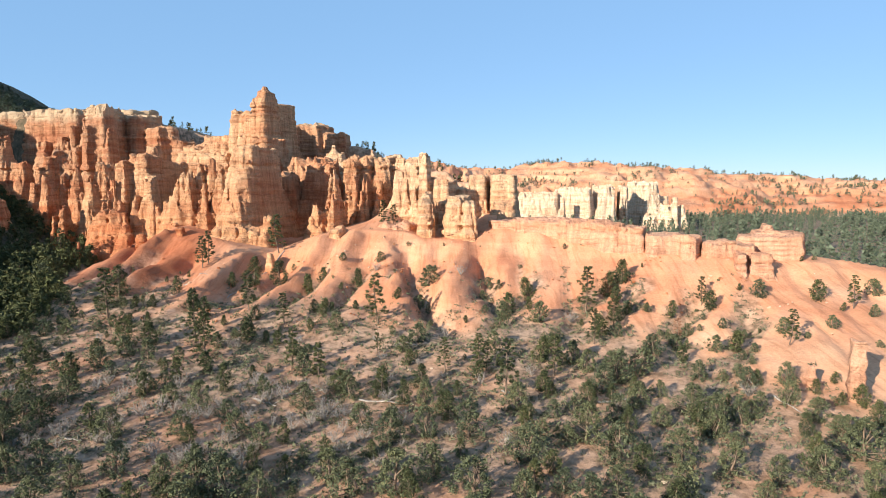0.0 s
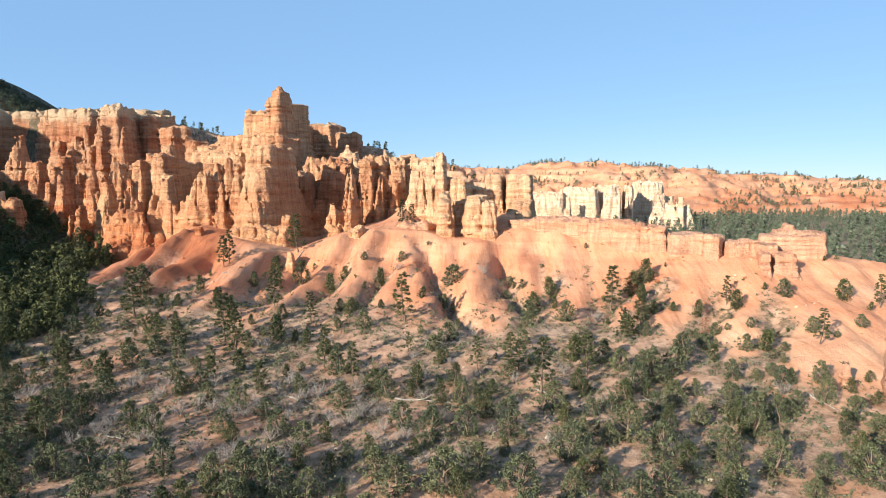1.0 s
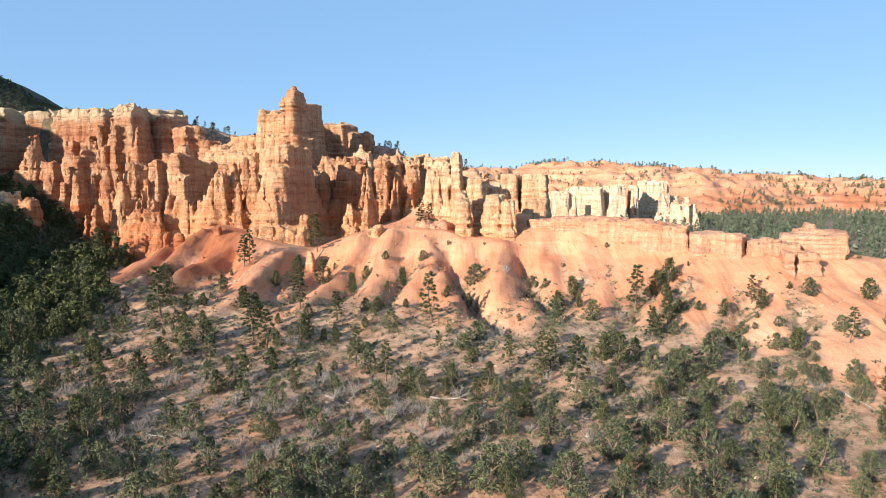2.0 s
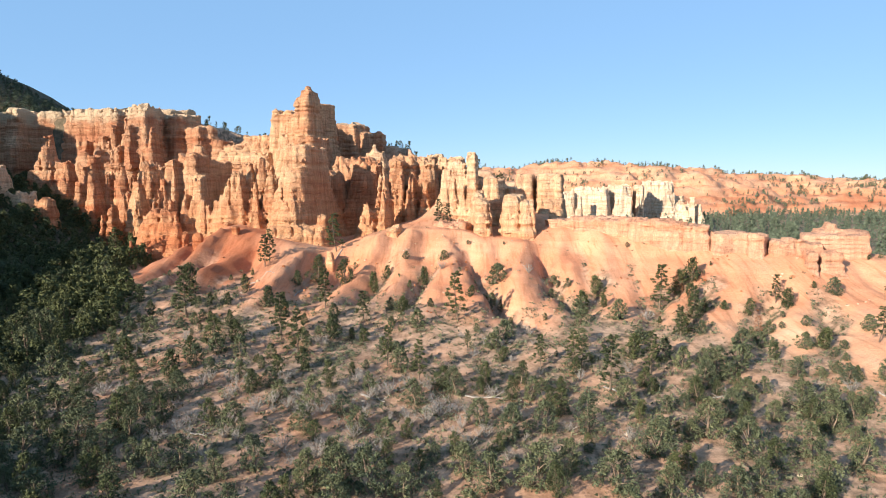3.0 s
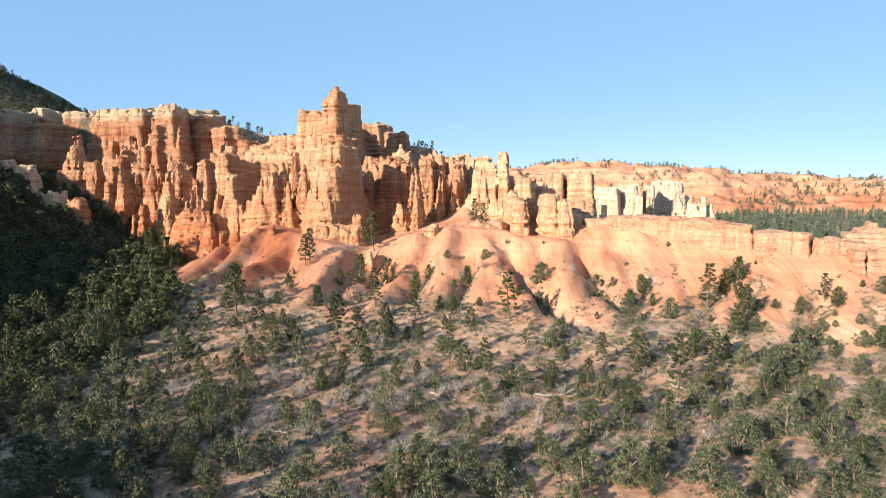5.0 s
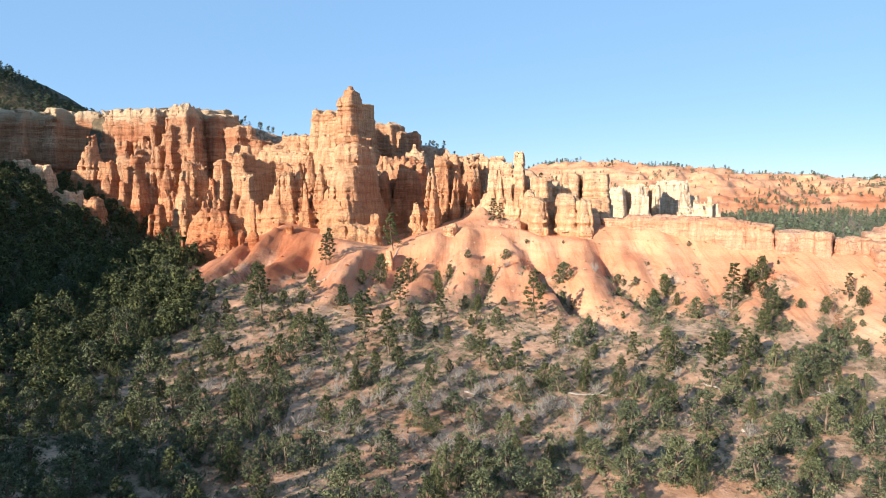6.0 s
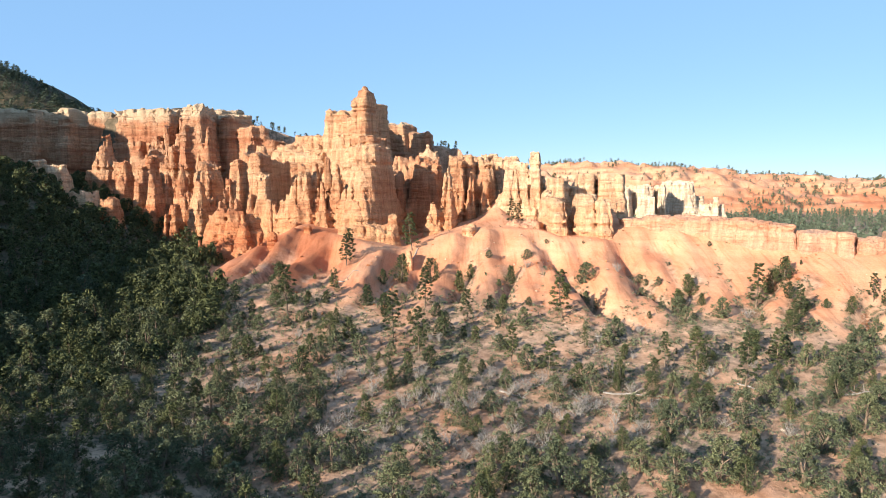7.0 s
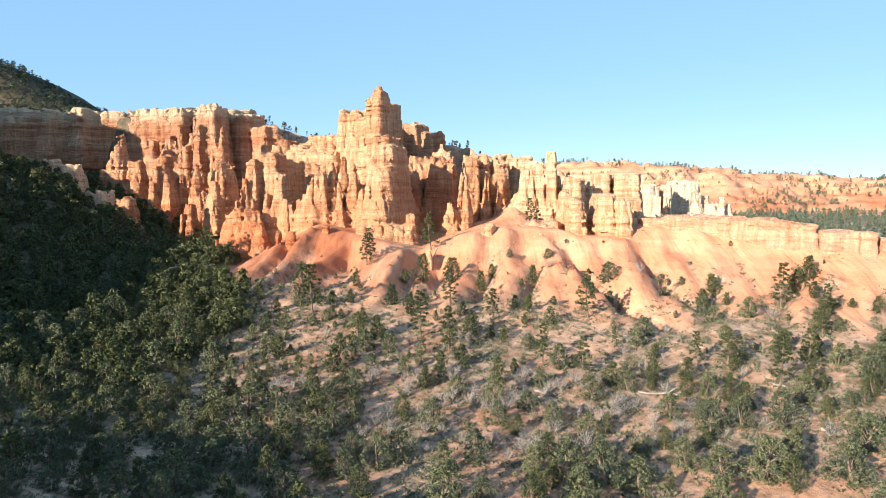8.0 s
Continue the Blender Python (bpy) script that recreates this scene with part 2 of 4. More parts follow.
def land(x, y):
    """Height of the ground, and how far scrub covers it."""
    x, y = np.asarray(x, float), np.asarray(y, float)
    wide = fbm(x / 45, y / 45, 0, 3, 3)
    # basin floor, rising slowly from the camera's side to the slope's foot
    floor = -0.4 + 0.07 * np.clip(y - 80, -120, 105) + 1.5 * wide + 0.35 * fbm(x / 7, y / 7, 0, 4, 3)
    floor = floor + 0.00035 * np.clip(-y, 0, 4000) ** 1.5
    # crest of the orange slope
    cy = np.interp(x, [-180, -124, -94, -70, -50, -28, -12, 0, 12, 17, 36, 66, 76, 92, 105, 125, 160, 260], [240, 226, 231, 209, 216, 214, 207, 204, 205, 213, 203, 181, 177, 177, 178, 160, 150, 150])
    cz = np.interp(x, [-175, -140, -124, -112, -97, -84, -70, -58, -45, -30, -12, -6, 10, 17, 36, 66, 76, 92, 105, 118, 140, 175, 260], [16, 13, 12, 19, 26.5, 24, 21.5, 19, 24, 27, 26.5, 24.5, 24.5, 28.8, 28.3, 24, 23, 21.5, 21.5, 19.5, 15, 10, 2])
    d = cy - y + 5 * perlin(x / 26, y / 34, 0, 8) * step(4, 22, cy - y)
    dd = np.clip(d, 0, 400)
    # fans of debris below the rocks: a rounded back along each, a sharp gully between two
    bent = x + 2.2 * perlin(x / 15, y / 15, 0, 17) + 0.12 * dd
    off = np.sort(np.abs(bent[..., None] - FANS), axis=-1)
    between = (2 * off[..., 0] / (off[..., 0] + off[..., 1] + 0.01)) ** 1.5
    fanned = step(-122, -112, x) * step(44, 30, x) * step(0, 10, dd) * step(66, 34, dd)
    sunk = 2.3 * fanned * (between - 0.3)
    down = np.exp(-(dd / 35.0) ** 1.05)
    slope = np.clip(cz - floor, 0, 99) * down
    # rounded spurs between the gullies, and fine rills
    near, cut, way = np.full(x.shape, 9.0), 0.0, 0.0
    for w, depth, pts in GULLIES:
        q, t = gully(x + 1.2 * perlin(x / 7, y / 7, 0, 14), y + 1.2 * perlin(x / 7, y / 7, 0, 15), pts, w)
        v = depth * np.exp(-1.6 * q ** 1.1) * step(-0.05, 0.25, t) * step(1.02, 0.7, t)
        cut = np.maximum(cut, v)
        near = np.minimum(near, q)
    mid = step(0, 10, d) * step(85, 40, d) * np.clip((cz - 6) / 18, 0, 1)
    run = x + 0.2 * dd
    rill = np.abs(perlin(run / 4.5, y / 45.0, 0, 25)) + 0.5 * np.abs(perlin(run / 1.9, y / 25.0, 0, 26))
    front = floor + slope - sunk + mid * (1.8 - 1.5 * cut + (2.4 + 1.2 * step(10, -40, x)) * (np.abs(perlin(run / 11.0, y / 70.0, 0, 24)) - 0.25) + (1.5 + 0.7 * step(10, -40, x)) * (rill - 0.4) + (1.2 - 0.7 * step(8, 24, x)) * fbm(x / 13, y / 13, 0, 27, 3))
    # forested flank that climbs to the left
    flank = np.interp(y, [105, 230, 300], [52, 48, 34]) * step(-112, -262, x - 0.25 * (y - 190)) ** 1.5 * step(105, 235, y)
    # the long hill on the left that shades the flank and the cliff's end
    hu, hv = 0.743 * x - 0.669 * y, 0.669 * x + 0.743 * y
    # beyond hu -140 a low rise, added out of view to shade the near basin
    crest = np.interp(hu, [-900, -470, -383, -367, -362, -341, -323, -302, -290, -262, -240, -218, -193, -170, -140, -122, -105, -90, -70, -50, -30], [150, 128, 112, 109, 88, 80, 70, 63, 60, 54, 47, 38, 19, 11, 12, 16, 21, 21, 15, 7, 0])
    flank = np.maximum(flank, crest * step(12, -55, hv))
    flank = flank + 1.8 * fbm(x / 14, y / 14, 0, 28, 3) * step(2, 12, flank)
    front = np.maximum(front, floor + flank)
    # behind the crest: a shelf below the cliffs, falling away to the right into a wooded valley
    shelf = cz + np.interp(x, [-60, -45, -30, -22, -14, 4, 40], [0.05, 0.0, 0.02, 0.14, 0.02, 0.05, 0.04]) * np.clip(-d, 0, 60) - 0.5
    valley = -6 + 3 * fbm(x / 90, y / 90, 0, 31, 3)
    out = step(16, 46, x + 0.45 * (y - 205))
    gone = step(3, 50, -d) * out * step(30, 60, x + 0.2 * (y - 205))
    behind = shelf * (1 - gone) + valley * gone
    z = np.where(d > 0, front, np.maximum(behind, np.where(x < -60, front, -99)))
    # plateau on top of the cliffs
    py = np.interp(x, [-420, -281, -237, -200, -142, -134, -112, -100, -40, -30, 30, 60], [345, 338, 333, 322, 322, 335, 335, 330, 334, 290, 266, 330])
    pz = np.interp(x, [-500, -281, -164, -146, -125, -105, -45, -36, -30, 2, 6, 26, 32, 60], [84, 79, 74, 74, 67, 65, 63, 60, 50, 48, 43, 42, 25, 0])
    pz = pz + 1.5 * fbm(x / 20, y / 20, 0, 41, 3) + 9 * np.exp(-(((x + 190) / 14) ** 2 + ((y - 352) / 22) ** 2))
    pw = step(0, 7, y - py) * step(36, 30, x)
    fall = step(330, 620, y + 1.1 * x) * step(-400, -100, x - 0.2 * y)
    plateau = pz - np.clip(pz + 6, 0, 200) * fall
    z = np.where(pw > 0, np.maximum(z, z * (1 - pw) + plateau * pw), z)
    # wooded hill far on the left
    hill = np.interp(x, [-900, -490, -447, -390, -330], [320, 158, 131, 107, 82]) + 5 * fbm(x / 40, y / 40, 0, 51, 4)
    hw = step(545, 640, y) * step(900, 720, y) * step(-330, -390, x)
    z = np.where((x < -250) & (y > 390), np.maximum(z, z * (1 - hw) + hill * hw), z)
    # red badlands across the valley
    far_y = 1180 + 140 * perlin(x / 330, 0.3, 0, 61) - 0.06 * (x - 300)
    rise = np.clip((y - far_y + 190) / 260, 0, 1)
    rough = fbm(x / 120, y / 120, 0, 71, 5)
    ridge = np.abs(perlin(x / 70, y / 130, 0, 75))
    top = np.interp(x, [-400, -40, 60, 130, 250, 330, 560, 900, 1400], [80, 92, 86, 84, 98, 90, 74, 54, 40])
    bad = -6 + (top + 6) * rise ** 0.75 + (16 * rough + 20 * (ridge - 0.3)) * step(0, 0.3, rise) * step(1.3, 0.4, rise)
    bad = np.where(rise > 0.03, np.floor(bad / 13) * 13 + 13 * (0.25 * ((bad / 13) % 1.0) + 0.75 * step(0.55, 0.95, (bad / 13) % 1.0)) + 2 * fbm(x / 14, y / 14, 0, 77, 3), bad)
    bad = bad + step(0.02, 0.2, rise) * (9 * fbm(x / 30, y / 30, 0, 78, 4) - 13 * np.abs(perlin(x / 24, y / 60, 0, 79)) + 4)
    bad = bad - 70 * step(1500, 2600, y)
    z = np.where((y > 800), np.maximum(np.where(x > -250, bad, z), np.minimum(z, bad + 200 * (x < -250))), z)
    # scrub cover: basin, gullies, flank and plateau, not the bare slope
    edge = 55 + 19 * step(20, 70, x) - 14 * step(-40, -90, x)
    cover = step(edge - 12, edge + 12, d + 16 * fbm(x / 16, y / 16, 0, 81, 4))
    cover = cover * np.clip(0.78 + 0.9 * fbm(x / 12, y / 12, 0, 84, 4), 0.1, 1)
    cover = np.maximum(cover, 0.8 * step(0.8, 0.35, near + 0.6 * perlin(x / 5, y / 5, 0, 82)) * step(14, 34, d))
    cover = np.maximum(cover, step(2.0, 7.0, flank) * step(-60, -100, x))
    cover = np.maximum(cover, step(4, -6, x - np.where(y < 205, -92 - 0.42 * (y - 131), -123 - 0.3 * (y - 205))) * (y < 330))
    cover = np.maximum(cover, 0.7 * fanned * step(0.72, 0.98, between + 0.3 * perlin(x / 4, y / 4, 0, 83)) * step(12, 28, d))
    cover = np.maximum(cover, 0.75 * pw)
    cover = np.maximum(cover, gone * (y < 1000))
    cover = np.where(y > 900, 0.35 * step(0.0, 0.25, fbm(x / 60, y / 60, 0, 91, 3)) + (rise <= 0.03), cover)
    cover = np.where((x < -250) & (y > 380), 1.0, cover)
    return z, np.clip(cover, 0, 1)


def height(x, y):
    return float(land(np.array([x]), np.array([y]))[0][0])


def lines(lo, hi, core, stepsize, extra=()):
    """Grid lines, close together over the core and ever wider beyond it."""
    a = list(np.arange(core[0], core[1], stepsize))
    s = stepsize
    while a[-1] < hi:
        s *= 1.06
        for e0, e1, es in extra:
            if e0 <= a[-1] <= e1:
                s = min(s, es)
        a.append(a[-1] + s)
    s, b = stepsize, [core[0]]
    while b[-1] > lo:
        s *= 1.09
        b.append(b[-1] - s)
    return np.array(b[:0:-1] + a)


gx = lines(-4500, 4500, (-230, 125), 1.35, ((130, 1000, 7.5),))
gy = lines(-4500, 4500, (68, 290), 1.3, ((950, 1400, 7.5),))
GX, GY = np.meshgrid(gx, gy)
GZ, GS = land(GX, GY)
idx = np.arange(GX.size).reshape(GX.shape)
quads = np.stack([idx[:-1, :-1], idx[:-1, 1:], idx[1:, 1:], idx[1:, :-1]], -1).reshape(-1, 4)
me = mesh_of("ground", np.stack([GX, GY, GZ], -1).reshape(-1, 3), quads)
at = me.attributes.new("scrub", "FLOAT", "POINT")
at.data.foreach_set("value", GS.ravel().astype(np.float32))
at = me.attributes.new("red", "FLOAT", "POINT")   # where the soil is red clay
# red clay low on the far hills; above it a paler soil colour includes haze
RD = step(850, 1000, GY) * (0.75 - 0.6 * step(18, 50, GZ)) + 0.9 * np.exp(-(((GX + 108) / 32) ** 2 + ((GY - 200) / 30) ** 2) ** 2) + (GY < 260) * (0.45 * step(20, -50, GX) * step(-150, -100, GX) + 0.25 * step(0.1, 0.5, perlin(GX / 25, GY / 25, 0, 95)))
at.data.foreach_set("value", np.clip(RD, 0, 1).ravel().astype(np.float32))
at = me.attributes.new("woods_floor", "FLOAT", "POINT")
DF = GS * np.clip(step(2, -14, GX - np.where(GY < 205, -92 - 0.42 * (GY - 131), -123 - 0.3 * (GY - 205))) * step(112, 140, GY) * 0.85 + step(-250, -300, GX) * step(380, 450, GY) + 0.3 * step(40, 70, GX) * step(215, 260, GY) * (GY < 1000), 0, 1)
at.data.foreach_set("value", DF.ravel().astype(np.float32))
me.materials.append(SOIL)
ground = tagged(new("ground", me), "bare orange slope over a scrub-covered basin floor", "ground", kind="structure")


# ---- rock ----
def skin(f, origin, cell):
    """Vertices and quads of the surface where the field f is zero."""
    inside = f < 0
    shape = tuple(n - 1 for n in f.shape)
    total, count = np.zeros(shape), np.zeros(shape)
    where = [np.zeros(shape) for _ in range(3)]

    def part_of(a, o):
        return a[o[0]:o[0] + shape[0], o[1]:o[1] + shape[1], o[2]:o[2] + shape[2]]

    for axis in range(3):
        for p in (0, 1):
            for q in (0, 1):
                o = [p, q]
                o.insert(axis, 0)
                e = list(o)
                e[axis] = 1
                fa, fb = part_of(f, o), part_of(f, e)
                hit = part_of(inside, o) != part_of(inside, e)
                t = np.where(hit, fa / np.where(hit, fa - fb, 1), 0)
                count += hit
                for k in range(3):
                    where[k] += hit * (t if k == axis else o[k])
    live = count > 0
    number = np.full(shape, -1)
    number[live] = np.arange(live.sum())
    at = np.stack(np.nonzero(live), -1) + np.stack([w[live] / count[live] for w in where], -1)
    faces = []
    for axis in range(3):
        b, c = [k for k in range(3) if k != axis]
        lo = [slice(1, -1)] * 3
        lo[axis] = slice(0, -1)
        hi = list(lo)
        hi[axis] = slice(1, None)
        change = inside[tuple(lo)].astype(int) - inside[tuple(hi)].astype(int)
        i = np.stack(np.nonzero(change), -1)
        sign = change[tuple(i.T)]
        i = i + np.array([0 if k == axis else 1 for k in range(3)])
        corner = []
        for db, dc in ((0, 0), (-1, 0), (-1, -1), (0, -1)):
            j = i.copy()
            j[:, b] += db
            j[:, c] += dc
            corner.append(number[tuple(j.T)])
        q = np.stack(corner, -1)
        flip = (sign > 0) == (axis == 1)
        q[flip] = q[flip][:, ::-1]
        faces.append(q)
    return np.asarray(origin) + at * cell, np.concatenate(faces)


def formation(name, label, category, mat, cell, seed, masses, flute=1.0, blend=1.2, bedding=0.6, turned=-8.0):
    """One weathered body of bedded rock. masses: rows of x, y, width, depth, foot, top, taper, jaggedness, squareness of the columns that it is made of, and the turn in degrees where it is given."""
    ms = np.array([row[:9] for row in masses], float)
    cell = cell * 1.15
    angles = [row[9] if len(row) > 9 else None for row in masses]
    wide = np.maximum(ms[:, 2], ms[:, 3]) * 0.95 + 3
    lo = np.array([(ms[:, 0] - wide).min(), (ms[:, 1] - wide).min(), ms[:, 4].min()])
    hi = np.array([(ms[:, 0] + wide).max(), (ms[:, 1] + wide).max(), (ms[:, 5] + ms[:, 7] * 1.5).max() + 2])
    xs, ys, zs = (np.arange(a, b, cell) for a, b in zip(lo, hi))
    X, Y = np.meshgrid(xs, ys, indexing="ij")
    Z = zs[None, None, :]
    bx, by = X + 1.1 * perlin(X / 6, Y / 6, 0, seed), Y + 1.1 * perlin(X / 6, Y / 6, 0, seed + 1)
    pins = 0.9 - 2.2 * np.abs(perlin(X / 6.6, Y / 6.6, 1.0, seed + 7)) + 0.35 * perlin(X / 2.0, Y / 2.0, 0.0, seed + 6)
    f = np.full((len(xs), len(ys), len(zs)), 9.0)
    for i, (x, y, w, d, z0, z1, taper, jag, square) in enumerate(ms):
        a, b = w / 2, d / 2
        lie = turned if max(w, d) < 21 else turned * 0.3
        turn = radians(lie + (i * 47 + seed * 31) % 19 - 9 if angles[i] is None else angles[i])
        square = max(square, 5.0)
        u, v = (bx - x) * math.cos(turn) + (by - y) * math.sin(turn), (by - y) * math.cos(turn) - (bx - x) * math.sin(turn)
        g = (np.abs(u / a) ** square + np.abs(v / b) ** square) ** (1 / square)
        k = np.clip((zs - z0) / (z1 - z0), 0, 1.2)
        foot = 1.2 + 0.45 * min(1.0, max(0.0, 0.62 - taper) * 4) * (max(w, d) < 21)   # slender fins spread towards their feet
        s = taper + (foot - taper) * (1 - np.clip(k, 0, 1)) ** 1.1 + 0.25 * (1 - np.clip(k * 2.2, 0, 1)) ** 2
        h = (g[:, :, None] - s) * min(a, b)
        tip = z1 + jag * pins - 0.35 * jag
        h = np.maximum(h, (Z - tip[:, :, None]) * 0.6)
        m = np.clip(blend - np.abs(f - h), 0, None) / blend
        f = np.minimum(f, h) - m * m * blend * 0.25
    near = np.abs(f) < 5.5
    ix, iy, iz = np.nonzero(near)
    px, py, pz = xs[ix], ys[iy], zs[iz]
    ribs = np.abs(perlin(px / 6.6, py / 6.6, pz / 40.0, seed + 7))
    joint = perlin(px / 4.2, py / 4.2, pz / 45.0, seed + 12)
    groove = 0.9 * (0.24 - ribs) + 0.9 * (0.25 - np.abs(perlin(px / 2.6, py / 2.6, pz / 16.0, seed + 8))) + 0.8 * (np.abs(joint) - 0.25) - 1.1 * np.exp(-(joint / 0.06) ** 2)
    if cell >= 0.85:   # broad alcoves in the great cliffs
        groove = groove + 2.4 * (0.25 - np.abs(perlin(px / 18.0, py / 18.0, pz / 150.0, seed + 11)))
    bend = pz + 0.9 * perlin(px / 15.0, py / 15.0, 0.0, 3)
    beds = 0.22 * np.tanh(4 * perlin(0.3, 0.7, bend / 3.4, 99)) + 0.20 * np.tanh(6 * perlin(0.9, 0.2, bend / 1.8, 98)) - 0.42 * np.exp(-(perlin(0.4, 0.6, bend / 2.6, 97) / 0.09) ** 2)
    chips = 0.34 * fbm(px / 3.4, py / 3.4, pz / 4.6, seed + 9, 2) - 0.25 * np.abs(perlin(px / 1.5, py / 1.5, pz / 2.2, seed + 10)) + 0.04
    f[near] -= flute * (groove + chips) + bedding * min(1.0, 0.45 + flute) * beds * (0.9 + 0.8 * perlin(px / 9, py / 9, pz / 5, seed + 3))
    f[0], f[-1], f[:, 0], f[:, -1], f[:, :, -1] = 9, 9, 9, 9, 9
    v, q = skin(f, lo, cell)
    base = np.array([ms[:, 0].mean(), ms[:, 1].mean(), ms[:, 4].min()])
    me = mesh_of(name, v - base, q, smooth=False)
    me.materials.append(mat)
    ob = new(name, me)
    ob.location = base
    return tagged(ob, label, category)


formation("rock_cliff", "banded orange limestone cliff under the wooded plateau", "cliff", CLIFF, 0.9, 14, [
    (-248.2, 341, 61.4, 18, 31.5, 79.1, 0.95, 1.5, 6),
    (-291.9, 347, 42.6, 18, 36.9, 82.2, 0.95, 1.5, 6),
    (-256.3, 333, 7.1, 12, 58.6, 80.6, 0.8, 1, 4),
    (-239.1, 332, 7.1, 10, 61.5, 81.1, 0.8, 1, 4),
    (-275.3, 333, 11.8, 10, 45.7, 74.6, 0.8, 2, 4)], flute=0.55, blend=1.5, bedding=1.05)
formation("rock_cliff", "banded cliff with a pale fluted cap and shaded alcoves", "cliff", CLIFF, 0.75, 27, [
    (-194.5, 327, 34.4, 16, 31.6, 78.9, 0.94, 1.6, 6),
    (-180.4, 313.5, 5, 9, 38.6, 69.8, 0.6, 2, 3),
    (-185.3, 312.5, 5.3, 9, 38.6, 63.7, 0.6, 2, 3),
    (-194.3, 312.5, 6.6, 9, 38.6, 63.2, 0.6, 2, 3),
    (-175.5, 305.5, 6.5, 9, 35.8, 60, 0.6, 2, 3),
    (-186.2, 307, 5.4, 8, 35.8, 58.5, 0.6, 2, 3),
    (-173.1, 309.5, 4.9, 9, 35.8, 66.2, 0.6, 2, 3),
    (-185.4, 312, 27.4, 14, 31.8, 53.5, 0.8, 3, 3)], flute=0.6, blend=1.3, bedding=0.93)
formation("rock_buttress", "tall orange buttress with a pale cap jutting from the cliff", "buttress", CLIFF, 0.75, 40, [
    (-163.1, 312, 15.3, 26, 31.8, 78.1, 0.765, 1.8, 5),
    (-153.2, 295, 4.2, 8, 42.3, 67.5, 0.51, 1, 3),
    (-165.4, 299.5, 5, 7, 45, 68.7, 0.595, 1.5, 3)], flute=0.6, blend=1.3, bedding=0.93)
formation("rock_cliff", "flat-topped end of the banded cliff half in shade", "cliff", CLIFF, 0.75, 53, [
    (-161.2, 338, 19.9, 14, 31.4, 80.8, 0.94, 1.2, 6, 50),
    (-152.6, 335, 11.8, 14, 31.4, 69.1, 0.8, 2, 4, 50)], flute=0.45, blend=1.3, bedding=1.12)
formation("rock_ledge", "stepped ledges below the plateau's corner", "ledge", CLIFF, 0.75, 66, [
    (-151.7, 323, 16.4, 16, 36.9, 75.9, 0.93, 1.2, 6, 50),
    (-140.2, 320, 15.2, 16, 36.9, 70, 0.92, 1.2, 6, 50),
    (-131.7, 322, 12.4, 16, 36.9, 64.6, 0.9, 1.2, 6, 50),
    (-123.6, 326, 15.4, 16, 36.9, 60.4, 0.88, 1.2, 6, 50)], flute=0.55, blend=1.3, bedding=1.12)
formation("rock_fin", "ragged orange fins at the foot of the cliff", "rock fin", ROCK, 0.6, 79, [
    (-203.3, 291, 6.4, 10, 28.9, 56.5, 0.3825, 2, 3),
    (-198, 290.5, 5.6, 9, 28.9, 63.8, 0.34, 1.5, 3),
    (-191.8, 290, 9.2, 12, 29, 51.3, 0.51, 2, 3),
    (-207.5, 292, 7.7, 14, 29, 47.6, 0.425, 2, 3)], flute=1.0, blend=1.2)
formation("rock_outcrop", "cream-topped outcrop on the wooded flank", "outcrop", PALE, 0.5, 92, [
    (-198.6, 262, 22.6, 12, 21.6, 38, 0.85, 1, 4),
    (-210.8, 271, 11.3, 10, 35.4, 49, 0.7, 1.5, 3),
    (-221.5, 275, 7.8, 10, 35.4, 51.3, 0.6, 1.5, 3)], flute=0.8, blend=1.0)
formation("rock_outcrop", "small orange outcrop among the flank's trees", "outcrop", ROCK, 0.5, 105, [
    (-178.7, 253.5, 8.1, 9, 18.6, 36, 0.7, 2, 3)], flute=0.8, blend=1.0)
formation("rock_fin", "slender orange fins standing before the cliff", "rock fin", ROCK, 0.55, 118, [
    (-180.5, 285.5, 5.6, 9, 11.9, 49.1, 0.4675, 2, 3),
    (-177.6, 288.5, 6.4, 11, 7.8, 53.8, 0.425, 2, 3),
    (-170.1, 273.5, 7.9, 11, 8.1, 44.4, 0.4675, 2, 3),
    (-180.2, 280, 5, 8, 22.2, 41.6, 0.425, 1.5, 3)], flute=1.0, blend=1.1)
formation("rock_spire", "pale stacked spire on a broad orange pedestal", "spire", WARM, 0.55, 131, [
    (-155.6, 296, 6.8, 10, 28, 57.8, 0.425, 1, 3),
    (-156.5, 295.5, 3.7, 5, 46.2, 60.4, 0.51, 0.6, 3),
    (-151.2, 287.5, 11, 17, 19.6, 50.6, 0.595, 2, 3),
    (-147.8, 268.5, 6.2, 9, 20.4, 41, 0.425, 1.5, 3)], flute=1.0, blend=1.1)
formation("rock_fin", "knobbly orange pinnacles between taller fins", "rock fin", ROCK, 0.55, 144, [
    (-167, 280, 4.2, 8, 18.5, 46, 0.3825, 1.5, 3),
    (-159.1, 277, 7.1, 10, 18.7, 49.1, 0.3825, 1.5, 3),
    (-154.4, 272, 6.3, 8, 20.2, 39.1, 0.425, 1.5, 3),
    (-163.2, 282, 15.4, 12, 14.8, 37.3, 0.595, 3, 3)], flute=1.0, blend=1.1)
formation("rock_spire", "low stacked orange spires in the ravine", "spire", ROCK, 0.5, 157, [
    (-158.1, 258.5, 4.1, 7, 8.2, 27.6, 0.51, 1.5, 3),
    (-155.2, 260, 5.1, 8, 8.1, 32.9, 0.3825, 1, 3),
    (-157.8, 264, 11.4, 12, 6.8, 25, 0.595, 1.5, 3)], flute=0.9, blend=1.0)
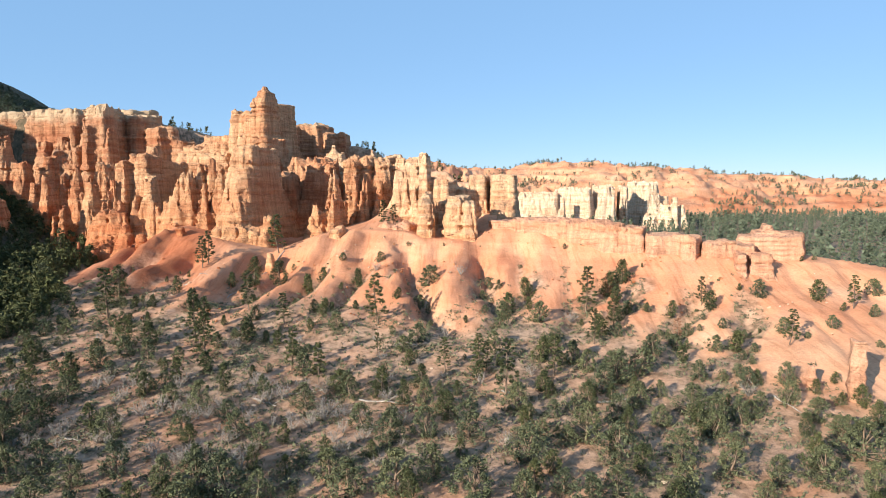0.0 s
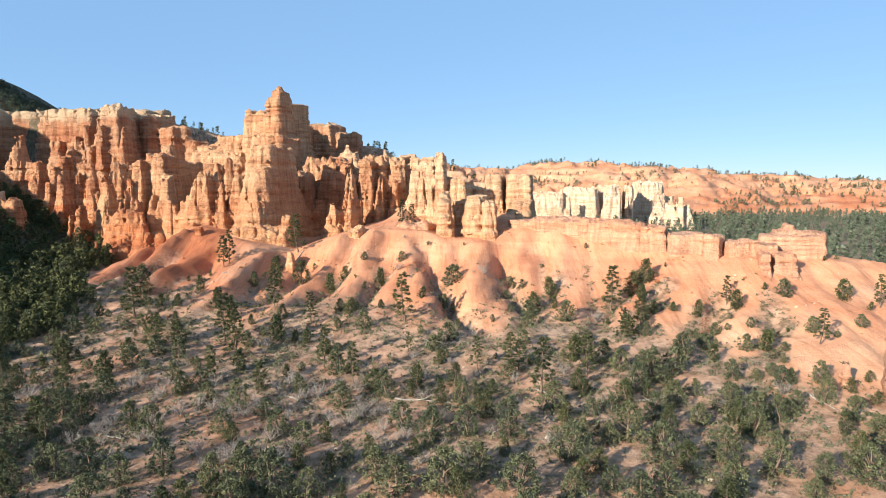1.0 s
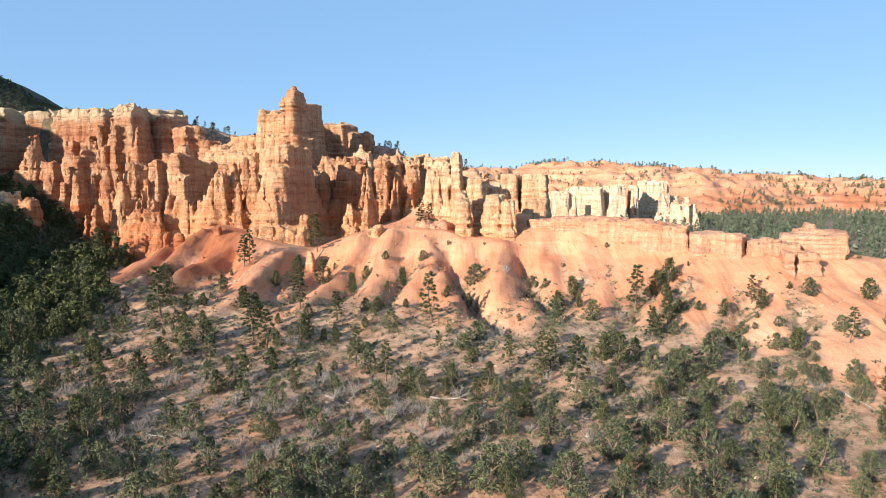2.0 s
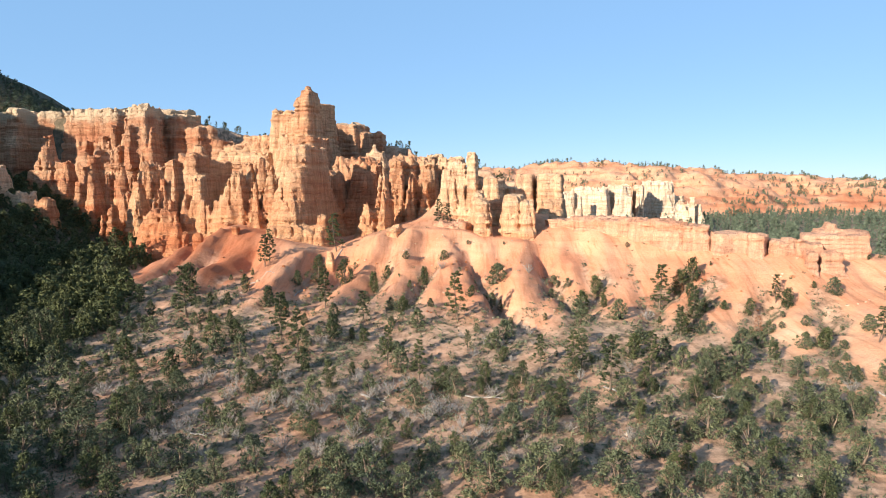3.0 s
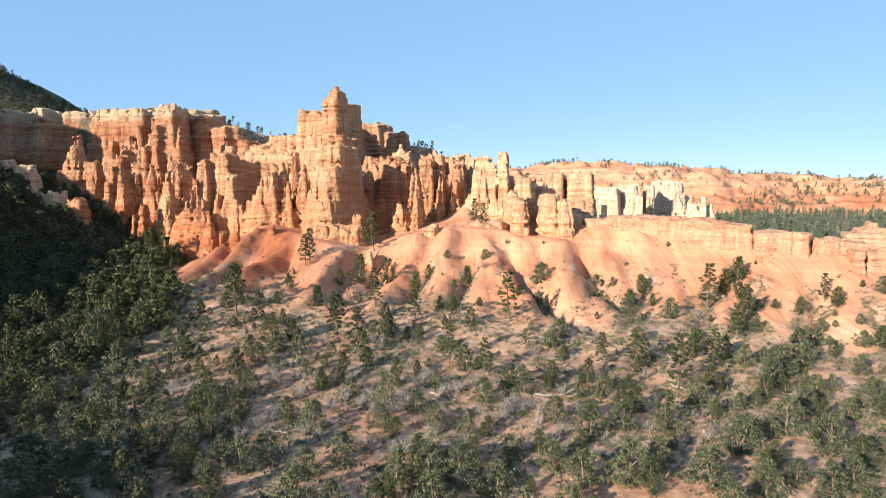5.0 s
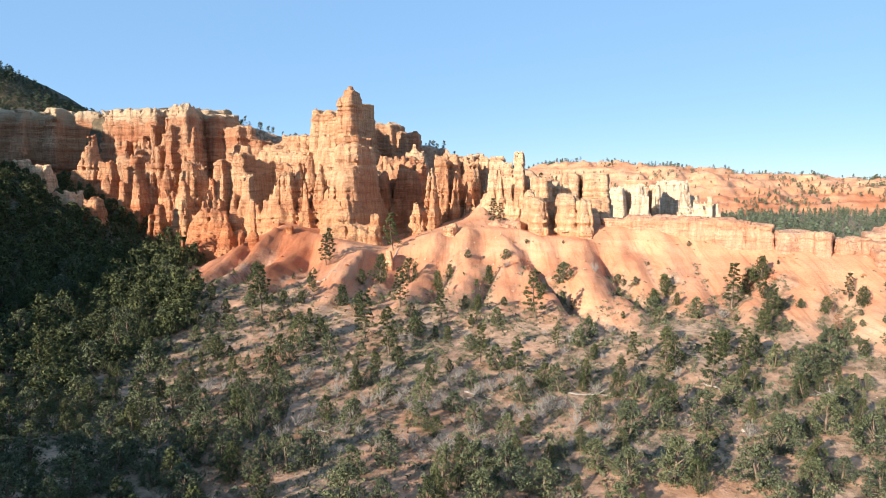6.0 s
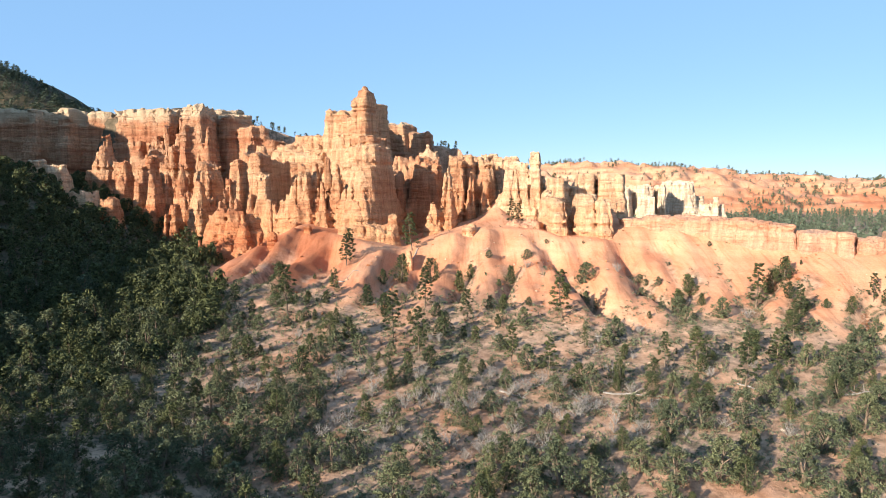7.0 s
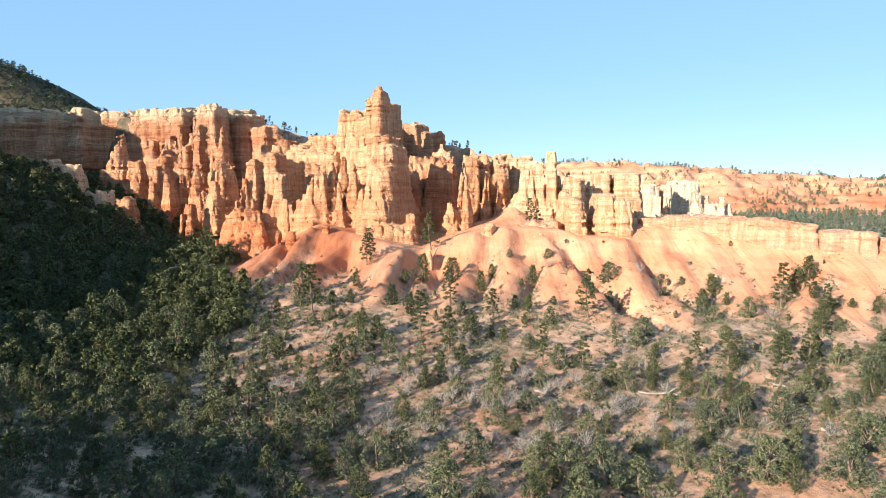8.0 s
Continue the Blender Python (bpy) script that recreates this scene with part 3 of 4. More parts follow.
formation("rock_cliff", "shaded orange rock wall closing the ravine", "cliff", ROCK, 0.65, 170, [
    (-152, 292, 26.8, 16, 5.1, 30.3, 0.8, 3, 3),
    (-139.1, 305, 32, 16, 13.2, 41.1, 0.8, 4, 3),
    (-184.3, 298, 31.2, 16, 4.5, 29.3, 0.8, 4, 3)], flute=1.0, blend=1.2)
formation("rock_fin", "flat-topped orange block with fluted buttresses", "rock fin", WARM, 0.5, 183, [
    (-127.4, 254.5, 7.1, 13, 14.6, 50.7, 0.527, 1.4, 3),
    (-120.6, 259.5, 12, 15, 14.3, 53.6, 0.714, 1, 5),
    (-120, 264, 4.7, 6, 46.2, 56.7, 0.68, 0.8, 3),
    (-118.5, 275, 11, 24, 20, 51.5, 0.75, 1, 5, -20),
    (-121.3, 251, 4, 8, 16.9, 38.2, 0.425, 1.5, 3),
    (-116.1, 252, 7.5, 10, 16.9, 44.4, 0.425, 2, 3),
    (-112.4, 246.5, 3.7, 7, 18.3, 35.2, 0.425, 1.5, 3)], flute=0.5, blend=1.1, turned=-8.0)
formation("rock_buttress", "ragged orange buttress descending to the slope", "buttress", ROCK, 0.5, 196, [
    (-129.8, 249, 4.4, 8, 13.7, 43.1, 0.2975, 1.5, 3),
    (-125.5, 247, 3.9, 8, 16.1, 38, 0.34, 1.5, 3),
    (-130.8, 244.5, 6, 9, 12, 33, 0.3825, 1.5, 3),
    (-132, 248.5, 14.4, 13, 10.7, 28.8, 0.51, 2, 3),
    (-124.2, 242.5, 10.7, 9, 15.4, 30.1, 0.425, 2, 3)], flute=1.0, blend=1.1)
formation("rock_spire", "small cream pinnacles along the mound's crest", "spire", WARM, 0.45, 209, [
    (-110.5, 245, 3.3, 6, 19.5, 33.9, 0.3825, 1, 3),
    (-107.4, 245, 3.7, 6, 19.9, 35.2, 0.3825, 1, 3),
    (-104.7, 245.5, 3.5, 7, 20.6, 37.3, 0.3825, 1, 3)], flute=0.8, blend=0.9)
formation("boulder", "weathered orange boulder half sunk in the mound", "boulder", ROCK, 0.35, 222, [
    (-107.4, 215.6, 2.3, 3, 15.9, 25.1, 0.8, 0.3, 3)], flute=0.4, blend=0.6)
formation("boulder", "weathered orange boulder half sunk in the mound", "boulder", ROCK, 0.35, 235, [
    (-103.4, 217.3, 3.5, 4, 15.8, 25, 0.8, 0.3, 3)], flute=0.4, blend=0.6)
formation("rock_spire", "stubby orange spire standing on the red mound", "spire", ROCK, 0.4, 248, [
    (-92.7, 223, 4.2, 6, 10.9, 26.4, 0.68, 0.6, 3)], flute=0.6, blend=0.8)
formation("rock_spire", "red pinnacles at the mound's lower edge", "spire", RED, 0.45, 261, [
    (-136.4, 236, 4, 6, 4.8, 20.4, 0.2975, 1, 3),
    (-133.9, 238.5, 5.5, 7, 5, 19.5, 0.34, 1, 3),
    (-128.1, 232, 4.1, 6, 2.6, 16.9, 0.34, 1, 3)], flute=0.8, blend=0.9)
formation("rock_fin", "cluster of sharp cream and orange fins", "rock fin", WARM, 0.5, 274, [
    (-99.8, 244.5, 4.7, 9, 20.7, 45.6, 0.2975, 1.5, 3),
    (-97.2, 245.5, 4.8, 9, 21.7, 48.2, 0.2975, 1.5, 3),
    (-94.5, 249.5, 5.9, 11, 21.5, 50.9, 0.34, 1.5, 3),
    (-90.2, 250, 4.8, 10, 21.5, 51.8, 0.34, 1.5, 3),
    (-85.2, 246.5, 6.1, 11, 19.5, 48.6, 0.34, 1.5, 3),
    (-102.6, 245, 5.2, 8, 20.6, 40.4, 0.34, 1.5, 3),
    (-90.6, 241, 3.9, 6, 21.9, 41.2, 0.34, 1, 3),
    (-82.5, 240, 4.5, 8, 19.8, 38, 0.34, 1.5, 3),
    (-94.5, 268, 16, 18, 19.4, 43.5, 0.62, 3, 3)], flute=1.0, blend=1.1)
formation("rock_ledge", "broken pale ledges below the tower", "ledge", WARM, 0.6, 287, [
    (-112, 303, 34, 30, 29.3, 46, 0.85, 2, 4),
    (-113, 307, 32, 26, 41, 51, 0.88, 2, 4),
    (-112, 311.5, 30, 24, 46, 55.5, 0.88, 2, 4),
    (-114, 316, 28, 20, 51, 60.5, 0.88, 2, 4),
    (-109, 320, 20, 14, 56, 65.5, 0.85, 1.5, 4)], flute=0.7, blend=0.8, bedding=0.9)
formation("rock_tower", "orange limestone tower above the great fin", "rock tower", WARM, 0.5, 300, [
    (-79, 302, 10, 32, 41, 79.2, 0.74, 0.9, 6, -24),
    (-79, 289.5, 9, 15, 46, 83.6, 0.56, 0.6, 6, -30),
    (-79.6, 288.6, 4.6, 7, 78, 86, 0.5, 0.4, 4, -30),
    (-93.6, 314, 15.5, 22, 41.2, 76.6, 0.88, 2.0, 8, -8),
    (-88, 300, 9, 13, 44.9, 72.5, 0.75, 1.4, 6, -15),
    (-84.7, 304, 29.5, 32, 33.2, 63.9, 0.75, 2, 5),
    (-90.8, 307, 10.8, 14, 45.1, 69.3, 0.8, 1.5, 4)], flute=0.4, blend=1.0, turned=-8.0, bedding=0.9)
formation("rock_fin", "great bright fin falling steeply to the slope", "rock fin", WARM, 0.5, 313, [
    (-75, 277, 14, 34, 19.4, 61.5, 0.55, 1.2, 4, -16),
    (-71, 243, 14.4, 42, 16.4, 55.5, 0.52, 1, 3.5, -14),
    (-62.3, 225.5, 5.4, 9, 11.8, 29.5, 0.51, 1.2, 3),
    (-74.5, 225, 4, 8, 16.8, 29.9, 0.51, 1.2, 3),
    (-66.6, 224.5, 14.1, 13, 12.1, 26.4, 0.68, 1, 4)], flute=0.5, blend=1.2, turned=6.0)
formation("rock_cliff", "shaded fluted wall behind the great fin", "cliff", ROCK, 0.6, 326, [
    (-59.3, 285, 28.6, 26, 15, 51.4, 0.85, 4, 4),
    (-51.2, 268, 15.9, 16, 19.4, 48.4, 0.7, 3, 3),
    (-64.7, 266, 11.6, 16, 16, 45.6, 0.6, 3, 3)], flute=1.0, blend=1.2)
formation("rock_cliff", "dark bedded block behind the tower", "cliff", CLIFF, 0.75, 339, [
    (-68.3, 340, 16, 18, 44.6, 73.8, 0.93, 1.4, 6),
    (-56.9, 341, 13.7, 18, 44.6, 69.2, 0.93, 1, 6),
    (-78.4, 337, 10.6, 16, 44.5, 71.2, 0.9, 1.2, 6)], flute=0.45, blend=1.3, bedding=1.12)
formation("rock_spire", "pale stepped knob on the skyline", "spire", PALE, 0.5, 352, [
    (-51.7, 303, 5.1, 6, 46.4, 60.8, 0.425, 0.8, 3),
    (-51.6, 305, 13.9, 14, 41, 56.3, 0.595, 1.2, 3)], flute=0.7, blend=1.0)
formation("rock_fin", "narrow pale fin at the slope's head", "rock fin", WARM, 0.5, 365, [
    (-42.5, 248, 5.7, 12, 18.3, 47.8, 0.425, 1.5, 3),
    (-47.8, 240, 5.7, 8, 19.4, 33.1, 0.3825, 1.2, 3),
    (-41.8, 241.5, 3.9, 7, 18.6, 39, 0.425, 1.2, 3)], flute=0.9, blend=1.0)
formation("rock_cliff", "pale fluted rock wall with many runnels", "cliff", WARM, 0.55, 378, [
    (-38.2, 269.5, 7.3, 15, 18.1, 51.7, 0.75, 2, 4),
    (-33.1, 275.5, 6.7, 15, 20.1, 52.5, 0.75, 2, 4),
    (-32.7, 265.5, 3.5, 7, 20.4, 46, 0.5, 1.5, 3),
    (-26.1, 278.5, 10.2, 17, 21.2, 51.2, 0.75, 2, 4),
    (-26.3, 266, 4.7, 8, 21.6, 42.5, 0.5, 1.5, 3),
    (-32.1, 293, 21.7, 18, 33.2, 53.5, 0.85, 2, 4)], flute=1.1, blend=1.1)
formation("rock_cliff", "smooth pale rock shoulder under the skyline", "cliff", PALE, 0.6, 391, [
    (-22.9, 297, 9.7, 12, 35.7, 55.1, 0.7, 1.5, 3),
    (-15.1, 295, 17.3, 22, 25.5, 53.3, 0.7, 1.5, 3)], flute=0.7, blend=1.3)
formation("rock_fin", "tall cream fin casting a deep shadow", "rock fin", PALE, 0.5, 404, [
    (-15.8, 262, 9, 24, 17.7, 48.1, 0.595, 1.5, 4),
    (-11.5, 251, 3.6, 8, 20.2, 41.2, 0.425, 1.5, 3),
    (-19.4, 262, 9.1, 20, 18.7, 37.4, 0.425, 2, 3)], flute=0.45, blend=1.1, turned=4.0)
formation("rock_spire", "pale horn of rock on a broad foot", "spire", PALE, 0.45, 417, [
    (-7.4, 253, 5.2, 9, 27.9, 53.6, 0.78, 1, 4),
    (-12.5, 258, 9, 12, 20, 49.8, 0.6, 1.2, 4),
    (-6.3, 260, 11.1, 16, 19.9, 44, 0.5525, 1.5, 3.5)], flute=0.8, blend=1.0)
formation("rock_fin", "cream fin standing out over the slope", "rock fin", PALE, 0.45, 430, [
    (-6.1, 219, 8, 36, 10, 36.4, 0.55, 0.8, 5),
    (-5.8, 232, 6, 14, 22.7, 38.4, 0.6, 1, 4)], flute=0.35, blend=1.0, turned=4.0)
formation("rock_wall", "low cream rocks between two fins", "rock", PALE, 0.5, 443, [
    (4.4, 261, 20.8, 18, 19.9, 39.4, 0.9, 1.5, 4),
    (0.8, 249, 10.4, 18, 20.6, 42.9, 0.75, 1.5, 3),
    (5.9, 254, 9.3, 16, 20.2, 39.9, 0.75, 1.5, 3)], flute=0.5, blend=1.1)
formation("rock_fin", "broad cream fin with a shadowed side", "rock fin", PALE, 0.45, 456, [
    (5.9, 223, 10.6, 46, 10, 37.6, 0.62, 0.8, 5),
    (8.4, 207, 5, 12, 20, 36.2, 0.6, 0.8, 4)], flute=0.35, blend=1.0, turned=4.0)
formation("rock_cliff", "blocky yellow rock wall with a dark cleft", "cliff", PALE, 0.5, 469, [
    (15.3, 264, 7.8, 18, 19.7, 45.9, 0.92, 0.5, 5),
    (25.3, 264, 11.2, 18, 19.7, 45.9, 0.92, 0.5, 5),
    (24.9, 255, 10.4, 18, 20.2, 34.5, 0.8, 1, 4)], flute=0.35, blend=1.0, bedding=0.87)
formation("rock_spire", "small pale stub at the ridge's head", "spire", PALE, 0.4, 482, [
    (21.6, 231, 3.7, 6, 21.9, 31, 0.595, 0.5, 3)], flute=0.6, blend=0.8)
formation("rock_outcrop", "pale outcrop at the head of a gully", "outcrop", PALE, 0.45, 495, [
    (-35.3, 213, 6.3, 12, 15.2, 27.2, 0.75, 1, 3.5)], flute=0.8, blend=1.0)
formation("boulder", "pale angular boulder in the gully", "boulder", PALE, 0.35, 508, [
    (-55.2, 201.2, 2.9, 3.5, 9.6, 19.8, 0.75, 0.4, 3.5)], flute=0.4, blend=0.6)
formation("rock_ledge", "thin ledge of rock across the slope's head", "ledge", SAND, 0.45, 521, [
    (-15.9, 219, 14.4, 12, 18.4, 28.4, 0.85, 0.6, 4)], flute=0.6, blend=0.8)
formation("ridge_ledge", "sandy orange ledges along the ridge's crest", "ledge", SAND, 0.5, 534, [
    (22.9, 211, 13.8, 10, 18.6, 29.4, 0.97, 0.3, 5),
    (30.6, 206.5, 13.5, 11, 18.6, 29.5, 0.97, 0.3, 5),
    (37.6, 200.5, 13.1, 11, 18.4, 29.6, 0.97, 0.3, 5),
    (44.2, 194.5, 12.7, 11, 18.3, 29.6, 0.97, 0.3, 5),
    (49.2, 188.5, 10.1, 11, 18, 29.6, 0.97, 0.3, 5)], flute=0.3, blend=2.5, bedding=0.8, turned=-20.0)
formation("ridge_ledge", "tall sandy bluff on the ridge with a crack", "ledge", SAND, 0.45, 547, [
    (55.3, 184.5, 8, 11, 17.3, 28.7, 0.95, 0.3, 5)], flute=0.35, blend=1.5, bedding=0.8, turned=-20.0)
formation("ridge_ledge", "sandy orange bluff cut by dark clefts", "ledge", SAND, 0.45, 560, [
    (62.6, 179.5, 9.9, 11, 16.9, 27.7, 0.96, 0.3, 7),
    (69.1, 175, 5.2, 10, 16.7, 27.7, 0.96, 0.3, 7)], flute=0.3, blend=0.6, bedding=0.8, turned=-20.0)
formation("ridge_ledge", "low sandy ledge in the ridge's saddle", "ledge", SAND, 0.45, 573, [
    (75.5, 175, 8, 10, 15.5, 25.4, 0.95, 0.3, 6),
    (81.4, 174, 9.1, 10, 15.6, 25.1, 0.95, 0.3, 6)], flute=0.3, blend=1.5, bedding=0.8, turned=-20.0)
formation("ridge_ledge", "square block of orange rock ending the ridge", "ledge", SAND, 0.45, 586, [
    (92.8, 179.5, 16.9, 11, 16.6, 26.9, 0.97, 0.3, 8),
    (96.9, 183.5, 13.4, 11, 14.5, 28.1, 0.97, 0.2, 8),
    (93.9, 183, 3.2, 4, 20.7, 29.6, 0.9, 0.2, 5)], flute=0.18, blend=1.4, bedding=0.8, turned=-20.0)
formation("ridge_ledge", "sandy buttress beneath the ridge's end", "ledge", SAND, 0.45, 599, [
    (77.6, 164.5, 3.6, 9, 12.3, 23.6, 0.85, 0.4, 6),
    (83.9, 166.5, 6.2, 9, 15, 23.4, 0.9, 0.4, 6)], flute=0.35, blend=0.8, bedding=0.8, turned=-20.0)
formation("white_cliff", "far cream limestone cliff above the wooded valley", "cliff", WHITE, 1.5, 612, [
    (112.2, 750, 47, 40, -9.8, 33.8, 0.9, 5, 5),
    (156.1, 755, 43.4, 40, -10.2, 39.1, 0.9, 5, 5),
    (134, 711, 9.5, 12, -8.3, 31.5, 0.7, 3, 4)], flute=1.3, blend=2.5, turned=-25.0)
formation("white_cliff", "far cream limestone cliff cut by dark clefts", "cliff", WHITE, 1.5, 625, [
    (194.3, 767.5, 24, 45, -10.8, 42.4, 0.9, 4, 5),
    (217.4, 770.5, 9.4, 45, -11, 42.4, 0.9, 4, 5),
    (182.9, 711, 21.5, 12, -8.3, 32.1, 0.85, 2, 5)], flute=1.3, blend=2.5, turned=-25.0)
formation("white_cliff", "far cream limestone bluff with a sloping shoulder", "cliff", WHITE, 1.5, 638, [
    (257.3, 820, 35.3, 60, -17.2, 46.8, 0.8, 5, 4),
    (279.1, 820, 25.1, 40, -17.9, 28.8, 0.7, 5, 3)], flute=1.3, blend=2.5, turned=-25.0)
formation("white_cliff", "low far pale spires beyond the ridge", "cliff", WHITE, 1.5, 651, [
    (234.9, 713, 21.9, 26, -17.5, 8.1, 0.7, 5, 3),
    (258.8, 717, 33.8, 34, -17.5, 18.8, 0.7, 7, 3),
    (255.6, 699, 6.2, 8, -10.9, 29.1, 0.6, 2, 3)], flute=2.0, blend=2.5, turned=-20.0)
formation("rock_spire", "layered pale stump on the bare near slope", "spire", SAND, 0.35, 664, [
    (70.8, 105.2, 2.5, 3.4, 0.7, 14.2, 0.9, 0.3, 5)], flute=0.45, blend=0.8)
formation("boulder", "sandy boulder bedded in the bare slope", "boulder", SAND, 0.3, 677, [
    (65.5, 110.1, 1.5, 1.8, 3.2, 8.8, 0.8, 0.3, 3)], flute=0.35, blend=0.6)


# ---- plants ----
rng = np.random.default_rng(7)


def part(name, me, mat, parent=None, label=""):
    me.materials.append(mat)
    ob = new(name, me)
    ob.parent = parent
    return tagged(ob, label)


def tube(path, radii, sides=6):
    """Vertices and triangles of a tapered limb along a path."""
    path, radii = np.asarray(path, float), np.asarray(radii, float)
    a = np.arange(sides) * 2 * np.pi / sides
    v = []
    for i, (p, r) in enumerate(zip(path, radii)):
        t = path[min(i + 1, len(path) - 1)] - path[max(i - 1, 0)]
        t = t / (np.linalg.norm(t) + 1e-9)
        side = np.cross(t, [0.3, 0.9, 0.1])
        side = side / (np.linalg.norm(side) + 1e-9)
        up = np.cross(t, side)
        v.append(p + r * (np.cos(a)[:, None] * side + np.sin(a)[:, None] * up))
    i = np.arange(len(path) * sides).reshape(-1, sides)
    b = np.roll(i, -1, 1)
    f = np.concatenate([np.stack([i[:-1], b[:-1], b[1:]], -1).reshape(-1, 3), np.stack([i[:-1], b[1:], i[1:]], -1).reshape(-1, 3)])
    return np.concatenate(v), f


def joined(pieces):
    vs, fs, n = [], [], 0
    for v, f in pieces:
        vs.append(v)
        fs.append(f + n)
        n += len(v)
    return np.concatenate(vs), np.concatenate(fs)


def sprays(centres, radii, per, size, flat=0.75, r=rng):
    """Small leafy triangles over lumpy clumps, facing outwards and up."""
    c = np.repeat(centres, per, 0)
    n = r.normal(size=(len(c), 3))
    n[:, 2] += 0.35
    n /= np.linalg.norm(n, axis=1)[:, None]
    p = c + n * np.repeat(radii, per)[:, None] * np.array([1, 1, flat]) * r.uniform(0.25, 1.12, (len(c), 1))
    face = n + r.normal(size=n.shape) * 0.55
    face /= np.linalg.norm(face, axis=1)[:, None]
    t = np.cross(face, r.normal(size=n.shape))
    t /= np.linalg.norm(t, axis=1)[:, None] + 1e-9
    b = np.cross(face, t)
    s = size * r.uniform(0.6, 1.35, (len(c), 1))
    v = np.stack([p + t * s * 1.25, p - t * s * 0.6 + b * s * 0.42, p - t * s * 0.55 - b * s * 0.4], 1).reshape(-1, 3)
    return v, np.arange(len(v)).reshape(-1, 3)


def bushy(seed, lean, tris, leaf, wide, open_foot):
    """A juniper or pinyon one metre high: short forked trunk and an uneven crown of clumps."""
    r = np.random.default_rng(seed)
    limbs, cs, rs = [], [], []
    bend = r.normal(size=2) * lean
    limbs.append(tube([[0, 0, -0.12], [bend[0] * 0.3, bend[1] * 0.3, 0.16], [bend[0], bend[1], 0.45], [bend[0] * 1.4, bend[1] * 1.4, 0.8]], [0.045, 0.034, 0.022, 0.006]))
    n = 46
    for i in range(n):
        a = i * 2.4 + r.uniform(-0.5, 0.5)
        h = open_foot + (0.97 - open_foot) * (i + r.uniform(0, 1)) / n
        reach = wide * (np.sin(np.pi * min(1, (h - open_foot * 0.4) ** 0.62)) * 0.9 + 0.12) * r.uniform(0.3, 1.08) ** 0.6 * (0.82 + 0.3 * np.sin(2 * a + seed) * np.sin(a + 3 * h))
        c = np.array([np.cos(a) * reach + bend[0] * h, np.sin(a) * reach + bend[1] * h, h * 0.93])
        cs.append(c)
        rs.append(r.uniform(0.08, 0.15) * (1.15 - 0.45 * h))
        if i % 8 == 0:
            limbs.append(tube([[bend[0] * h * 0.5, bend[1] * h * 0.5, h * 0.5], c * [0.6, 0.6, 0.85], c], [0.018, 0.012, 0.004], 3))
    crown = sprays(np.array(cs), np.array(rs), tris // n, leaf, 0.85, r)
    return joined(limbs), crown


def tall_pine(seed, tris, leaf):
    """A ponderosa one metre high: straight trunk, open whorls of short boughs with needle tufts."""
    r = np.random.default_rng(seed)
    bend = r.normal(size=2) * 0.02
    limbs = [tube([[0, 0, -0.05], [bend[0], bend[1], 0.4], [bend[0] * 1.5, bend[1] * 1.5, 0.97]], [0.017, 0.012, 0.003])]
    cs, rs = [], []
    n = 44
    for i in range(n):
        h = 0.2 + 0.78 * max(0.0, (i + r.uniform(-1.2, 1.2)) / n) ** 0.9
        a = i * 2.4 + r.uniform(-0.6, 0.6)
        reach = (0.045 + 0.135 * (1 - h) ** 0.6) * r.uniform(0.45, 1.2)
        c = np.array([np.cos(a) * reach + bend[0], np.sin(a) * reach + bend[1], h - 0.01])
        cs.append(c)
        rs.append(r.uniform(0.03, 0.068) * (1.15 - 0.5 * h))
        limbs.append(tube([[bend[0], bend[1], h], c], [0.005, 0.002], 3))
    return joined(limbs), sprays(np.array(cs), np.array(rs), tris // n, leaf, 0.6, r)


def bare_shrub(seed, height=1.0):
    """A dead shrub of many thin bare stems."""
    r = np.random.default_rng(seed)
    stems = []
    for i in range(26):
        a, out = r.uniform(0, 6.28), r.uniform(0.15, 0.75)
        h = r.uniform(0.5, 1.0) * height
        p = np.array([np.cos(a) * out, np.sin(a) * out, h])
        stems.append(tube([[0, 0, -0.03], p * [0.45, 0.45, 0.5], p], [0.014, 0.011, 0.005], 3))
        for k in range(3):
            q = p * r.uniform(0.5, 0.95)
            e = q + r.normal(size=3) * 0.13 + [0, 0, 0.12]
            stems.append(tube([q, e], [0.01, 0.005], 3))
    return joined(stems)


def tree_thing(name, label, category, group, woods, wood_mat, crown, crown_mat, trunk_label="", crown_label=""):
    ob = tagged(new(name), label, category, group)
    part("trunk", mesh_of("trunk", *woods), wood_mat, ob)
    if crown is not None:
        part("crown", mesh_of("crown", *crown, smooth=False), crown_mat, ob)
    return ob


def kinds(name, label, category, group, makers):
    """Builds the patterns of one kind; the first trees placed use them, the later ones are copies."""
    return [dict(maker=m, name=name, label=label, category=category, group=group, made=None) for m in makers]


PINE = kinds("ponderosa_pine", "tall slender pine with an open green crown", "pine", "tall pines", [(lambda s=s: (*tall_pine(s, 1760, 0.022), NEEDLE)) for s in (11, 12, 13, 14)])
PINYON = kinds("pinyon_pine", "bushy dark green pinyon with a pointed crown", "pinyon", "pinyon pines", [(lambda s=s: (*bushy(s, 0.06, 2000, 0.028, 0.34, 0.03), NEEDLE)) for s in (21, 22, 23, 24)])
JUNI = kinds("juniper_tree", "rounded grey-green juniper on the dry ground", "juniper", "junipers", [(lambda s=s: (*bushy(s, 0.10, 2250, 0.031, 0.48, 0.0), JUNIPER)) for s in (31, 32, 33, 34, 35)])
DEAD = kinds("dead_shrub", "bare grey dead shrub of many thin stems", "shrub", "dead shrubs", [(lambda s=s: (bare_shrub(s), None, DEADWOOD)) for s in (41, 42, 43)])
